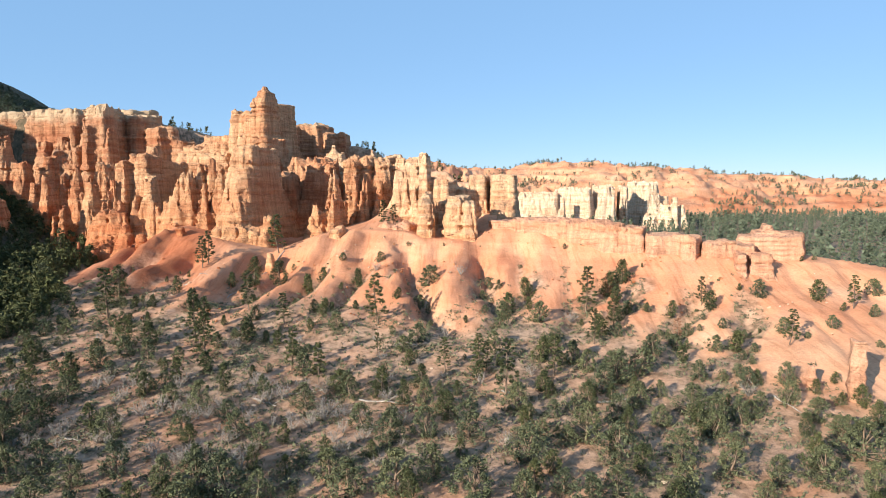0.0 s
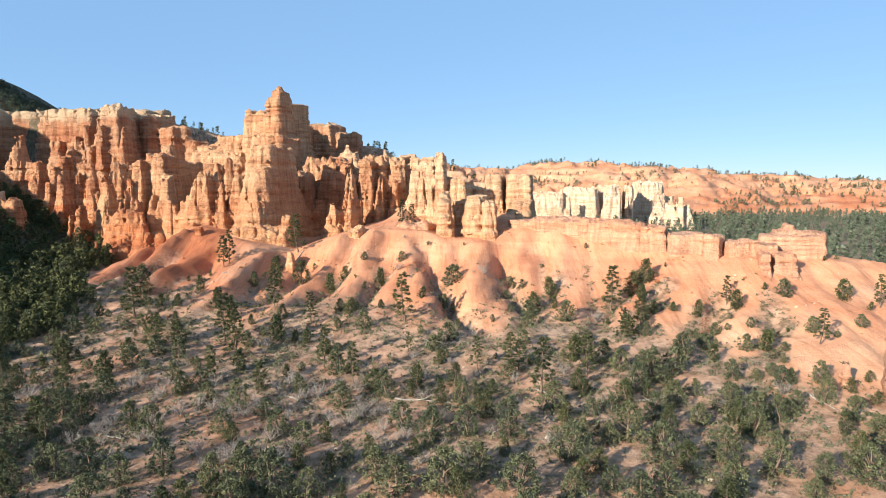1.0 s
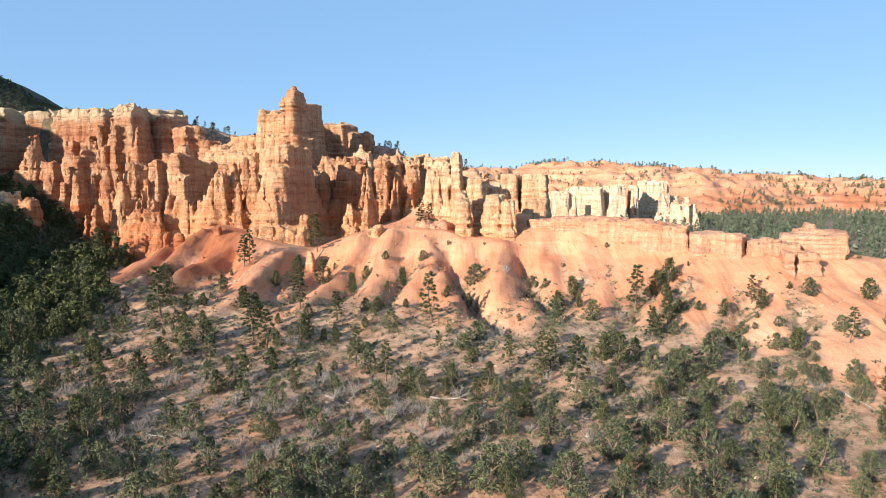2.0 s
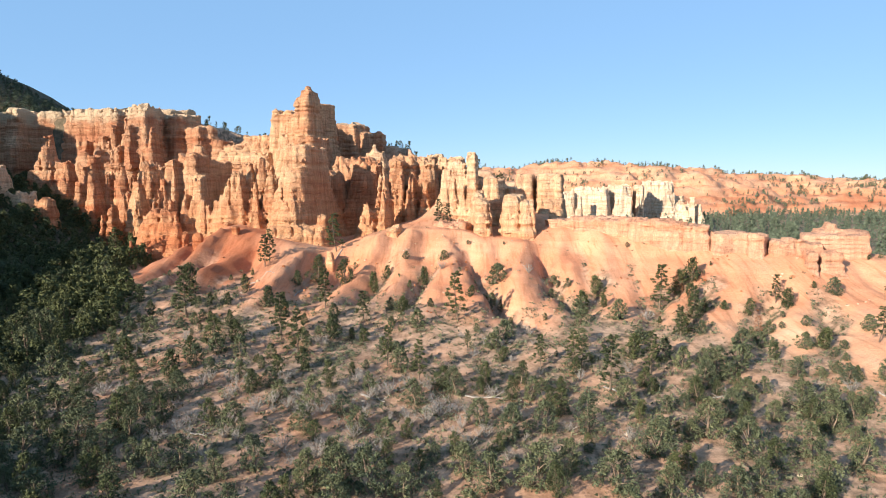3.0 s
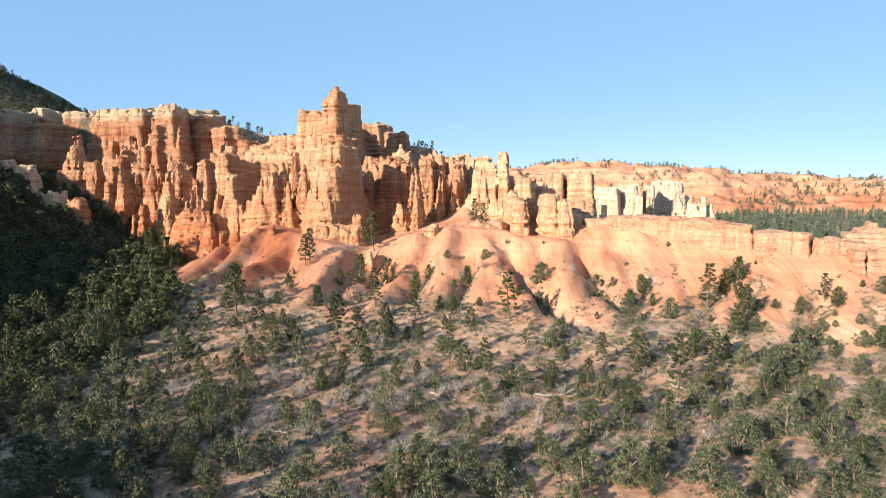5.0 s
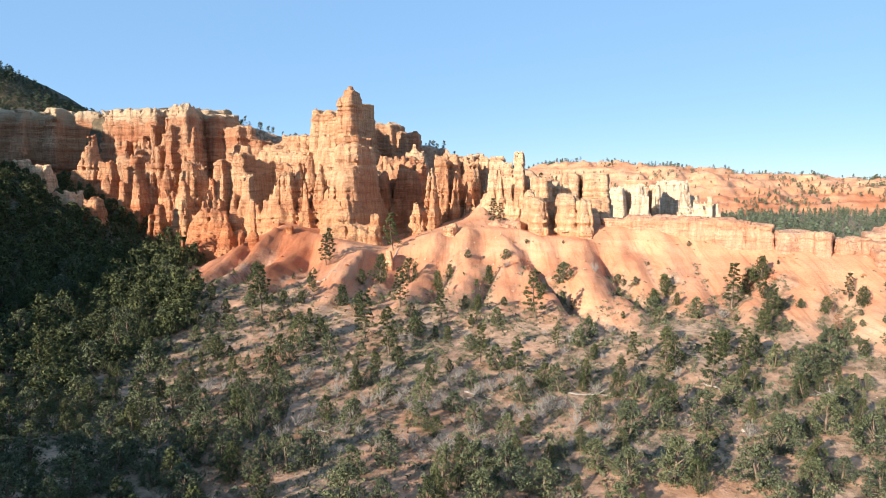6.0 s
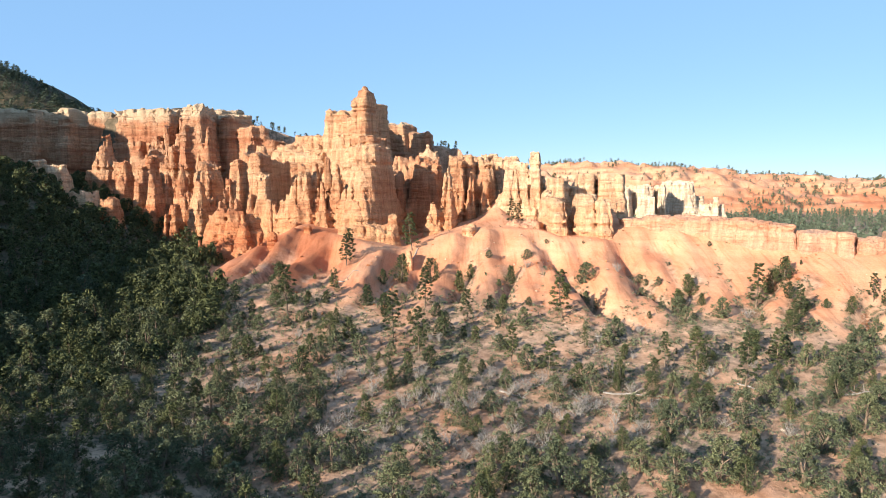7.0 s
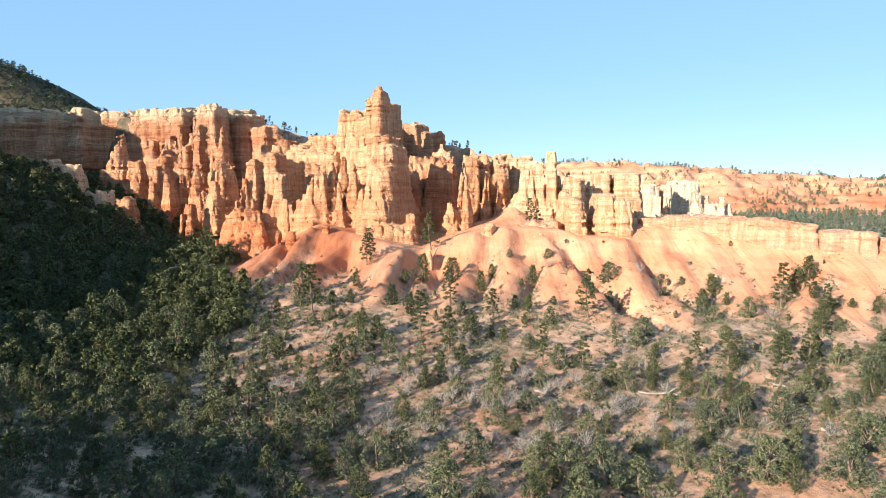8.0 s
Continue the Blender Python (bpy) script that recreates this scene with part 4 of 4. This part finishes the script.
SNAG = kinds("dead_pine", "small dead pine with rusty brown needles", "pine", "dead pines", [(lambda s=s: (*tall_pine(s, 700, 0.02), RUST)) for s in (51, 52)])
FAR_PINYON = kinds("pinyon_pine", "bushy dark green pinyon with a pointed crown", "pinyon", "pinyon pines", [(lambda s=s: (*bushy(s, 0.06, 850, 0.048, 0.32, 0.04), NEEDLE)) for s in (25, 26, 27)])
FAR_JUNI = kinds("juniper_tree", "rounded grey-green juniper on the dry ground", "juniper", "junipers", [(lambda s=s: (*bushy(s, 0.10, 900, 0.052, 0.48, 0.0), JUNIPER)) for s in (36, 37, 38)])
placed = []


def plant(kind, x, y, h, turn=None, squash=1.0, z=None):
    """Sets one plant of a kind on the ground, h metres high."""
    if y > 118 and h < 7:   # seen from farther off, a coarser crown will do
        kind = FAR_PINYON if kind is PINYON else FAR_JUNI if kind is JUNI else kind
    k = kind[int(rng.integers(len(kind)))]
    m = pose(x, y, (height(x, y) if z is None else z) - 0.02 * h, 0, 0, rng.uniform(0, 360) if turn is None else turn) @ Matrix.Diagonal((h * squash, h * squash, h, 1))
    if k["made"] is None:
        woods, crown, mat = k["maker"]()
        ob = tree_thing(k["name"], k["label"], k["category"], k["group"], woods, DEADWOOD if kind is DEAD else BARK, crown, mat)
        ob.matrix_basis = m
        k["made"] = ob
    else:
        ob = copy_thing(k["made"], pose(0, 0, 0))
        ob.matrix_basis = m
    placed.append((x, y, h * 0.34 * squash))
    return ob


def thicket(name, label, rows):
    """Many plants joined into one: rows of kind, x, y, z, height."""
    vs, fs, n = [], [], 0
    for kind, x, y, z, h in rows:
        far = FAR_PINYON if kind is PINYON else FAR_JUNI
        k = far[int(rng.integers(len(far)))]
        crown = [c for c in k["made"].children if c.name.startswith("crown")][0].data
        v = np.empty(len(crown.vertices) * 3, np.float32)
        crown.vertices.foreach_get("co", v)
        every = 2 if x > -0.7 * y - 64 else 6
        v = v.reshape(-1, 3, 3)[::every]
        mid = v.mean(1, keepdims=True)
        v = (mid + (v - mid) * every ** 0.45).reshape(-1, 3)
        a, w = rng.uniform(0, 6.28), rng.uniform(0.85, 1.25)
        c, s = math.cos(a), math.sin(a)
        vs.append(np.stack([(v[:, 0] * c - v[:, 1] * s) * h * w + x, (v[:, 0] * s + v[:, 1] * c) * h * w + y, v[:, 2] * h + z], -1))
        placed.append((x, y, h * 0.34))
    v = np.concatenate(vs)
    ob = new(name, mesh_of(name, v, np.arange(len(v)).reshape(-1, 3), smooth=False))
    ob.data.materials.append(NEEDLE)
    return tagged(ob, label, "woods", kind="stuff")


# trees that can be told apart one by one: place and height
PONDEROSAS = [
    (-54.5, 209.5, 13.2), (-20.6, 217.5, 9.8), (-17.3, 223.0, 8.0), (-55.5, 139.5, 11.6), (-49.0, 128.0, 11.0), (-48.7, 156.5, 10.6),
    (-15.3, 148.5, 12.3), (36.1, 158.0, 12.1), (64.2, 155.0, 7.7), (32.5, 133.5, 8.2), (11.3, 110.5, 11.0), (21.3, 119.0, 8.8),
    (-23.5, 116.5, 8.2), (-30.2, 123.5, 8.9), (-4.0, 163.0, 4.1), (7.2, 122.5, 7.5), (0.4, 121.5, 7.3), (-83.5, 155.5, 13.3),
    (-74.6, 195.0, 10.5), (-137.2, 225.0, 14.2), (70.2, 126.0, 7.7), (94.7, 144.0, 8.0), (39.5, 144.0, 9.7), (-38.1, 149.5, 8.1),
    (8.4, 121.5, 6.6), (-73.9, 198.0, 10.8), (-13.7, 130.5, 4.7),
]
PINYONS = [
    (43.2, 165.0, 7.4), (47.1, 165.5, 6.9), (63.9, 149.0, 5.4), (22.8, 167.0, 6.3), (16.6, 159.0, 5.7), (43.5, 156.0, 4.8),
    (54.2, 148.5, 4.6), (48.3, 149.0, 2.4), (-90.3, 174.5, 9.4), (-39.8, 113.0, 5.6), (-65.1, 138.0, 5.7), (-63.6, 159.0, 6.0),
    (-58.8, 153.5, 6.2), (-43.7, 139.5, 6.3), (-12.3, 110.5, 3.6), (-24.6, 94.5, 3.8), (-17.1, 89.0, 4.0), (-22.3, 85.5, 3.4),
    (89.2, 149.5, 5.6), (-69.4, 135.5, 7.3), (-72.2, 119.5, 5.9), (-127.7, 226.5, 6.9), (-75.5, 178.5, 4.5), (-39.3, 183.0, 6.6),
    (-24.3, 180.5, 5.9), (-47.6, 183.5, 8.3), (-56.9, 189.0, 9.4), (-62.0, 184.5, 5.0), (-36.2, 188.0, 4.7), (19.8, 126.5, 5.7),
    (-7.2, 125.0, 3.4),
]
SLOPE_JUNIPERS = [
    (-4.4, 175.0, 6.3), (13.2, 179.5, 2.9), (15.3, 171.0, 2.8), (11.0, 171.0, 2.9), (10.0, 153.0, 2.3), (41.4, 147.0, 3.7),
    (76.9, 151.5, 4.8), (55.0, 140.0, 3.3), (50.3, 134.5, 4.1), (55.8, 127.5, 3.9), (61.5, 137.0, 2.5), (66.0, 136.5, 2.2),
    (63.5, 126.0, 2.1), (38.3, 137.0, 3.3), (32.9, 116.0, 6.9), (37.6, 118.5, 5.9), (47.8, 115.0, 4.2), (55.5, 115.5, 2.7),
    (-16.4, 110.5, 5.6), (-5.6, 136.5, 4.9), (-30.3, 190.0, 2.7), (-19.1, 188.5, 3.4), (49.0, 149.0, 1.9),
]
BASIN_JUNIPERS = [
    (-45.4, 84.5, 5.5), (-37.8, 81.0, 5.3), (-32.4, 81.0, 6.0), (-28.1, 79.5, 7.2), (-28.1, 93.0, 4.4), (-12.7, 98.5, 5.2),
    (-8.4, 93.5, 6.1), (-12.2, 80.0, 5.8), (-6.5, 80.0, 6.7), (-1.2, 83.0, 5.6), (4.3, 78.5, 6.4), (4.0, 95.5, 6.9),
    (11.6, 87.5, 6.4), (10.0, 76.0, 5.7), (15.9, 79.5, 3.9), (21.8, 93.5, 6.8), (25.0, 86.5, 6.4), (33.0, 105.0, 4.9),
    (41.6, 103.0, 5.8), (42.0, 95.0, 4.7), (33.9, 86.5, 5.8), (22.6, 78.0, 5.1), (30.8, 77.5, 5.8),
]
EDGE_JUNIPERS = [
    (62.0, 111.0, 4.6), (58.7, 105.0, 4.7), (54.7, 111.5, 4.2), (43.5, 97.0, 6.4), (60.1, 99.5, 4.6), (61.8, 93.5, 4.3),
    (60.5, 87.5, 7.2), (45.2, 81.5, 4.5), (50.9, 81.0, 5.9), (39.5, 84.0, 5.4), (72.3, 132.5, 3.8), (105.5, 152.5, 4.6),
    (96.2, 139.5, 3.2), (83.1, 132.5, 3.1), (75.6, 129.0, 1.6), (87.9, 124.5, 1.8), (-78.2, 84.5, 6.9), (-74.6, 91.5, 6.6),
    (-83.3, 85.0, 6.2), (-84.9, 97.5, 5.3), (-65.0, 95.5, 4.3), (-41.0, 97.0, 4.4), (-107.5, 82.5, 5.3), (-114.5, 104.0, 5.7),
    (-91.6, 96.0, 5.3),
]
DEAD_SHRUBS = [
    (19.3, 163.5, 3.8), (0.6, 140.0, 4.3), (-19.3, 182.5, 3.3), (4.9, 174.0, 4.1), (-76.2, 113.5, 4.1), (-56.7, 109.5, 5.5),
    (-50.6, 103.0, 4.7), (-80.6, 110.5, 4.0), (31.0, 151.5, 5.5), (-41.5, 100.0, 3.6), (-48.9, 114.0, 3.1), (-37.8, 105.0, 3.2),
    (53.8, 108.5, 2.9), (46.6, 108.0, 2.9), (-31.6, 100.0, 2.7), (-25.6, 113.5, 2.7),
]
RUSTY = [
    (53.4, 142.0, 5.1), (43.3, 164.5, 6.5), (39.8, 148.0, 5.3),
]
LOGS = [
    (-28.1, 112.0, -20.8, 114.0),
    (-15.0, 109.5, -5.1, 107.5),
    (10.7, 112.5, 14.2, 106.5),
    (26.9, 106.5, 34.9, 108.5),
    (-52.5, 209.0, -58.8, 192.0),
    (-75.9, 183.0, -68.2, 182.5),
    (-33.8, 109.5, -29.1, 107.5),
    (-61.7, 178.5, -59.2, 187.5),
    (-10.0, 136.5, -4.1, 134.0),
    (57.7, 107.5, 59.6, 102.0),
    (-59.6, 95.5, -55.5, 94.0),
]

for x, y, h in PONDEROSAS:
    plant(PINE, x, y, h, squash=rng.uniform(1.0, 1.3))
for x, y, h in PINYONS:
    plant(PINYON, x, y, h, squash=rng.uniform(0.9, 1.15))
for x, y, h in SLOPE_JUNIPERS + BASIN_JUNIPERS + EDGE_JUNIPERS:
    plant(JUNI, x, y, h, squash=rng.uniform(0.95, 1.2))
for x, y, h in DEAD_SHRUBS:
    plant(DEAD, x, y, min(h, 2.7), squash=rng.uniform(0.9, 1.3))
for x, y, h in RUSTY:
    plant(SNAG, x, y, h, squash=1.4)


def room(x, y, r, gap):
    p = np.array(placed)
    return bool(np.all(np.hypot(p[:, 0] - x, p[:, 1] - y) > (p[:, 2] + r) * gap))


def scatter(tries, xr, yr, chance, choose, gap=1.0, most=300, keep=None):
    """Plants at random, thinned by chance(x, y, z, cover), keeping clear of one another; keep collects rows instead of planting them."""
    done = 0
    xs, ys = rng.uniform(*xr, tries), rng.uniform(*yr, tries)
    zs, cs = land(xs, ys)
    for x, y, z, c in zip(xs, ys, zs, cs):
        if done >= most or x < -0.7 * y - 66 or x > 0.7 * y + 14 or rng.uniform() > chance(x, y, z, c):
            continue
        kind, h = choose(x, y)
        if room(x, y, h * 0.34, gap):
            if keep is None:
                plant(kind, x, y, h, squash=rng.uniform(0.85, 1.25), z=z)
            else:
                keep.append((kind, x, y, z, h))
                placed.append((x, y, h * 0.34))
            done += 1


def thick(x, y):
    return float(perlin(x / 24.0, y / 24.0, 0, 301))


# junipers and pinyons of the near basin, denser on the left
scatter(2600, (-130, 80), (66, 112), lambda x, y, z, c: c ** 0.5 * (0.2 if -64 < x < -8 and y > 88 else 0.75 if x < -30 else 0.6), lambda x, y: (JUNI if rng.uniform() < 0.5 else PINYON, rng.uniform(2.2, 5.8) if x > -35 else rng.uniform(3.2, 6.8)), 0.86, 185)
scatter(700, (-140, -66), (58, 112), lambda x, y, z, c: 0.9, lambda x, y: (PINYON if rng.uniform() < 0.5 else JUNI, rng.uniform(2.8, 6.2)), 0.85, 48)
# the open middle of the basin
scatter(900, (-130, 66), (108, 168), lambda x, y, z, c: c * (0.3 + 0.5 * (thick(x, y) > 0)) + 0.8 * (x < -72), lambda x, y: (PINYON if rng.uniform() < 0.55 else JUNI, rng.uniform(1.6, 5.4)), 0.85, 170)
scatter(420, (-110, 30), (84, 150), lambda x, y, z, c: 0.8 * c, lambda x, y: (DEAD, rng.uniform(1.2, 2.6)), 0.8, 50)
scatter(300, (-66, -6), (86, 118), lambda x, y, z, c: 0.9, lambda x, y: (DEAD, rng.uniform(1.3, 2.8)), 0.6, 75)
# seedlings on the bare slope and in its gullies
scatter(260, (-110, 112), (110, 210), lambda x, y, z, c: 0.30 + 0.5 * c, lambda x, y: (JUNI if rng.uniform() < 0.6 else PINYON, rng.uniform(0.8, 2.4)), 1.0, 70)
# the wooded flank on the left: the nearer trees one by one, the others joined
def wooded(x, y):
    return np.where(y < 205, -92 - 0.42 * (y - 131), -123 - 0.3 * (y - 205))


FLANK = lambda x, y, z, c: (0.55 if y > 250 and x > -222 else 1.0) if x < wooded(x, y) + 7 * thick(x, y) and z < 76 else 0.0
scatter(1500, (-190, -84), (118, 205), FLANK, lambda x, y: (JUNI if rng.uniform() < 0.3 else PINYON, rng.uniform(3.6, 8.5)), 0.62, 110)
rows = []
scatter(9000, (-285, -98), (140, 326), FLANK, lambda x, y: (JUNI if rng.uniform() < 0.4 else PINYON, rng.uniform(3.0, 8.6)), 0.54, 900, keep=rows)
scatter(900, (-190, -104), (104, 150), lambda x, y, z, c: 0.9, lambda x, y: (JUNI if rng.uniform() < 0.4 else PINYON, rng.uniform(2.8, 6.2)), 0.62, 120, keep=rows)
# unseen trees added left of the view to throw long shadows over the basin
for x, y in zip(rng.uniform(-200, -70, 480), rng.uniform(-10, 150, 480)):
    if -0.7 * y - 130 < x < -0.7 * y - 62 and room(x, y, 2.0, 0.7):
        rows.append((PINYON, x, y, height(x, y), rng.uniform(4, 8)))
        placed.append((x, y, 2.0))
thicket("flank_woods", "dense pinyon and juniper woods on the shaded flank, with unseen shadow-casting trees", rows)


# ---- low brush, joined: too many to tell apart ----
def brush(name, label, n, xr, yr, size, mat, want, tris=8):
    xs, ys = rng.uniform(*xr, n), rng.uniform(*yr, n)
    zs, cs = land(xs, ys)
    keep = (rng.uniform(size=n) < want(xs, ys, cs)) & (xs > -0.7 * ys - 66) & (xs < 0.7 * ys + 14)
    c = np.stack([xs, ys, zs], -1)[keep]
    s = rng.uniform(*size, len(c))
    v, f = sprays(c + np.stack([0 * s, 0 * s, s * 0.3], -1), s, tris, 0.2, 0.6)
    wide = np.repeat(np.repeat(s, tris), 3)[:, None]
    mid = np.repeat(np.repeat(c, tris, 0), 3, 0)
    corner = v.reshape(-1, 3, 3)
    heart = np.repeat(corner.mean(1), 3, 0)
    v = heart + (v - heart) * wide * 2.1
    ob = new(name, mesh_of(name, v, f, smooth=False))
    ob.data.materials.append(mat)
    return tagged(ob, label, "brush", kind="stuff")


brush("brush", "low dry olive brush dotted over the basin floor", 52000, (-150, 90), (64, 185), (0.3, 0.9), SAGE,
      lambda x, y, c: c * np.clip(0.46 + 0.9 * perlin(x / 9, y / 9, 0, 305), 0.04, 1))
brush("green_brush", "low dark green brush between the trees", 11000, (-200, 90), (64, 240), (0.3, 1.0), JUNIPER,
      lambda x, y, c: c * np.clip(0.3 + 0.9 * perlin(x / 14, y / 14, 0, 307), 0.0, 1) + 0.02)


brush("flank_brush", "dark brush between the flank's trees", 6500, (-300, -104), (125, 330), (0.4, 1.2), JUNIPER,
      lambda x, y, c: 0.75 * c * (x - 0.25 * (y - 190) < -118))


# ---- far woods, joined ----
def conifer(seed, tris):
    r = np.random.default_rng(seed)
    h = r.uniform(0, 1, tris) ** 0.8
    a = r.uniform(0, 6.28, tris)
    reach = 0.2 * (1.02 - h) ** 0.8 * r.uniform(0.5, 1.1, tris)
    p = np.stack([np.cos(a) * reach, np.sin(a) * reach, 0.06 + 0.94 * h], -1)
    e = r.normal(size=(tris, 3, 3)) * np.array([0.066, 0.066, 0.05])
    return (p[:, None] + e).reshape(-1, 3)


CONIFERS = [conifer(s, 64) for s in range(400, 406)]


def woods(name, label, n, xr, yr, tall, want, mat=None, full=1.0):
    xs, ys = rng.uniform(*xr, n), rng.uniform(*yr, n)
    zs, cs = land(xs, ys)
    keep = rng.uniform(size=n) < want(xs, ys, zs, cs)
    vs = []
    for x, y, z in zip(xs[keep], ys[keep], zs[keep]):
        h = rng.uniform(*tall)
        w = full * h * rng.uniform(0.65, 1.1)
        vs.append(CONIFERS[int(rng.integers(6))] * [w, w, h] + [x, y, z - 0.2])
    v = np.concatenate(vs)
    ob = new(name, mesh_of(name, v, np.arange(len(v)).reshape(-1, 3), smooth=False))
    ob.data.materials.append(mat or NEEDLE)
    return tagged(ob, label, "woods", kind="stuff")


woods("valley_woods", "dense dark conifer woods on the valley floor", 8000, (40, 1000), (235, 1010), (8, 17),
      lambda x, y, z, c: (c > 0.6) * (z < 8) * (x < 0.7 * y + 40) * (x > 0.02 * y) * np.clip(1.1 - y / 1500, 0.2, 1) * np.clip(0.75 + 1.2 * perlin(x / 60, y / 60, 0, 315), 0.1, 1), HAZY_NEEDLE)
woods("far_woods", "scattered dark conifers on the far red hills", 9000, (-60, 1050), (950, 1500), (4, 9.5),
      lambda x, y, z, c: (x < 0.72 * y) * np.clip(2.2 * perlin(x / 85, y / 85, 0, 311) + 0.1, 0.05, 1) * (1 - 0.4 * (y > 1270)), HAZY_NEEDLE, 1.7)
woods("hill_woods", "dark woods on the steep far hill", 1900, (-640, -320), (545, 690), (4, 9), lambda x, y, z, c: 0.95 + 0 * x, HAZY_NEEDLE, 1.7)
woods("plateau_woods", "small dark pines along the plateau's edge", 1300, (-420, 24), (285, 420), (2.2, 6.0),
      lambda x, y, z, c: (c > 0.6) * (z > 40) * np.clip(0.25 + 0.8 * perlin(x / 22, y / 22, 0, 313), 0.03, 1) * (1 - 0.75 * (np.abs(x + 190) < 22)), NEEDLE, 1.6)


# ---- fallen timber and loose stones ----
def log(ax, ay, bx, by, seed):
    """A weathered fallen trunk with snapped limbs, lying along the ground."""
    r = np.random.default_rng(seed)
    n = 7
    xs, ys = np.linspace(ax, bx, n), np.linspace(ay, by, n)
    zs = land(xs, ys)[0] + 0.16
    line = np.stack([xs, ys, zs], -1) + r.normal(size=(n, 3)) * 0.08
    base = line[0].copy()
    ob = tagged(new("fallen_log"), "bleached fallen trunk lying on the dry ground", "log", "fallen logs")
    ob.location = base
    part("stem", mesh_of("stem", *tube(line - base, np.linspace(0.2, 0.06, n), 7)), DEADWOOD, ob)
    for k in range(5):
        i = 1 + int(r.integers(n - 2))
        tip = line[i] + r.normal(size=3) * [0.7, 0.7, 0.3] + [0, 0, 0.7]
        part("limb", mesh_of("limb", *tube([line[i] - base, tip - base], [0.06, 0.015], 5)), DEADWOOD, ob)


for i, row in enumerate(LOGS):
    log(*row, 600 + i)


def stones(name, label, n, xr, yr, size, mat, want):
    """Loose stones, joined: lumpy many-sided blocks half sunk in the ground."""
    xs, ys = rng.uniform(*xr, n), rng.uniform(*yr, n)
    zs, cs = land(xs, ys)
    keep = rng.uniform(size=n) < want(xs, ys, zs, cs)
    ball = bmesh.new()
    bmesh.ops.create_icosphere(ball, subdivisions=1, radius=1)
    bv = np.array([v.co[:] for v in ball.verts])
    bf = np.array([[v.index for v in f.verts] for f in ball.faces])
    ball.free()
    pieces = []
    for x, y, z in zip(xs[keep], ys[keep], zs[keep]):
        s = rng.uniform(*size) ** 1.0
        v = bv * rng.uniform(0.65, 1.2, (len(bv), 1)) * s * rng.uniform(0.6, 1.3, 3) * [1, 1, 0.7]
        pieces.append((v + [x, y, z + 0.15 * s], bf))
    v, f = joined(pieces)
    ob = new(name, mesh_of(name, v, f, smooth=False))
    ob.data.materials.append(mat)
    return tagged(ob, label, "stones", kind="stuff")


stones("rubble", "loose pale stones strewn over slope and basin", 2600, (-150, 100), (70, 205), (0.12, 0.5), WHITE,
       lambda x, y, z, c: np.clip(1.6 * perlin(x / 11, y / 11, 0, 331) - 0.25, 0.02, 0.8))
stones("scree", "orange rock fragments below the cliffs", 1600, (-110, 90), (150, 222), (0.15, 0.6), ROCK,
       lambda x, y, z, c: np.clip(1.5 * perlin(x / 9, y / 9, 0, 333) - 0.1, 0.03, 0.8))
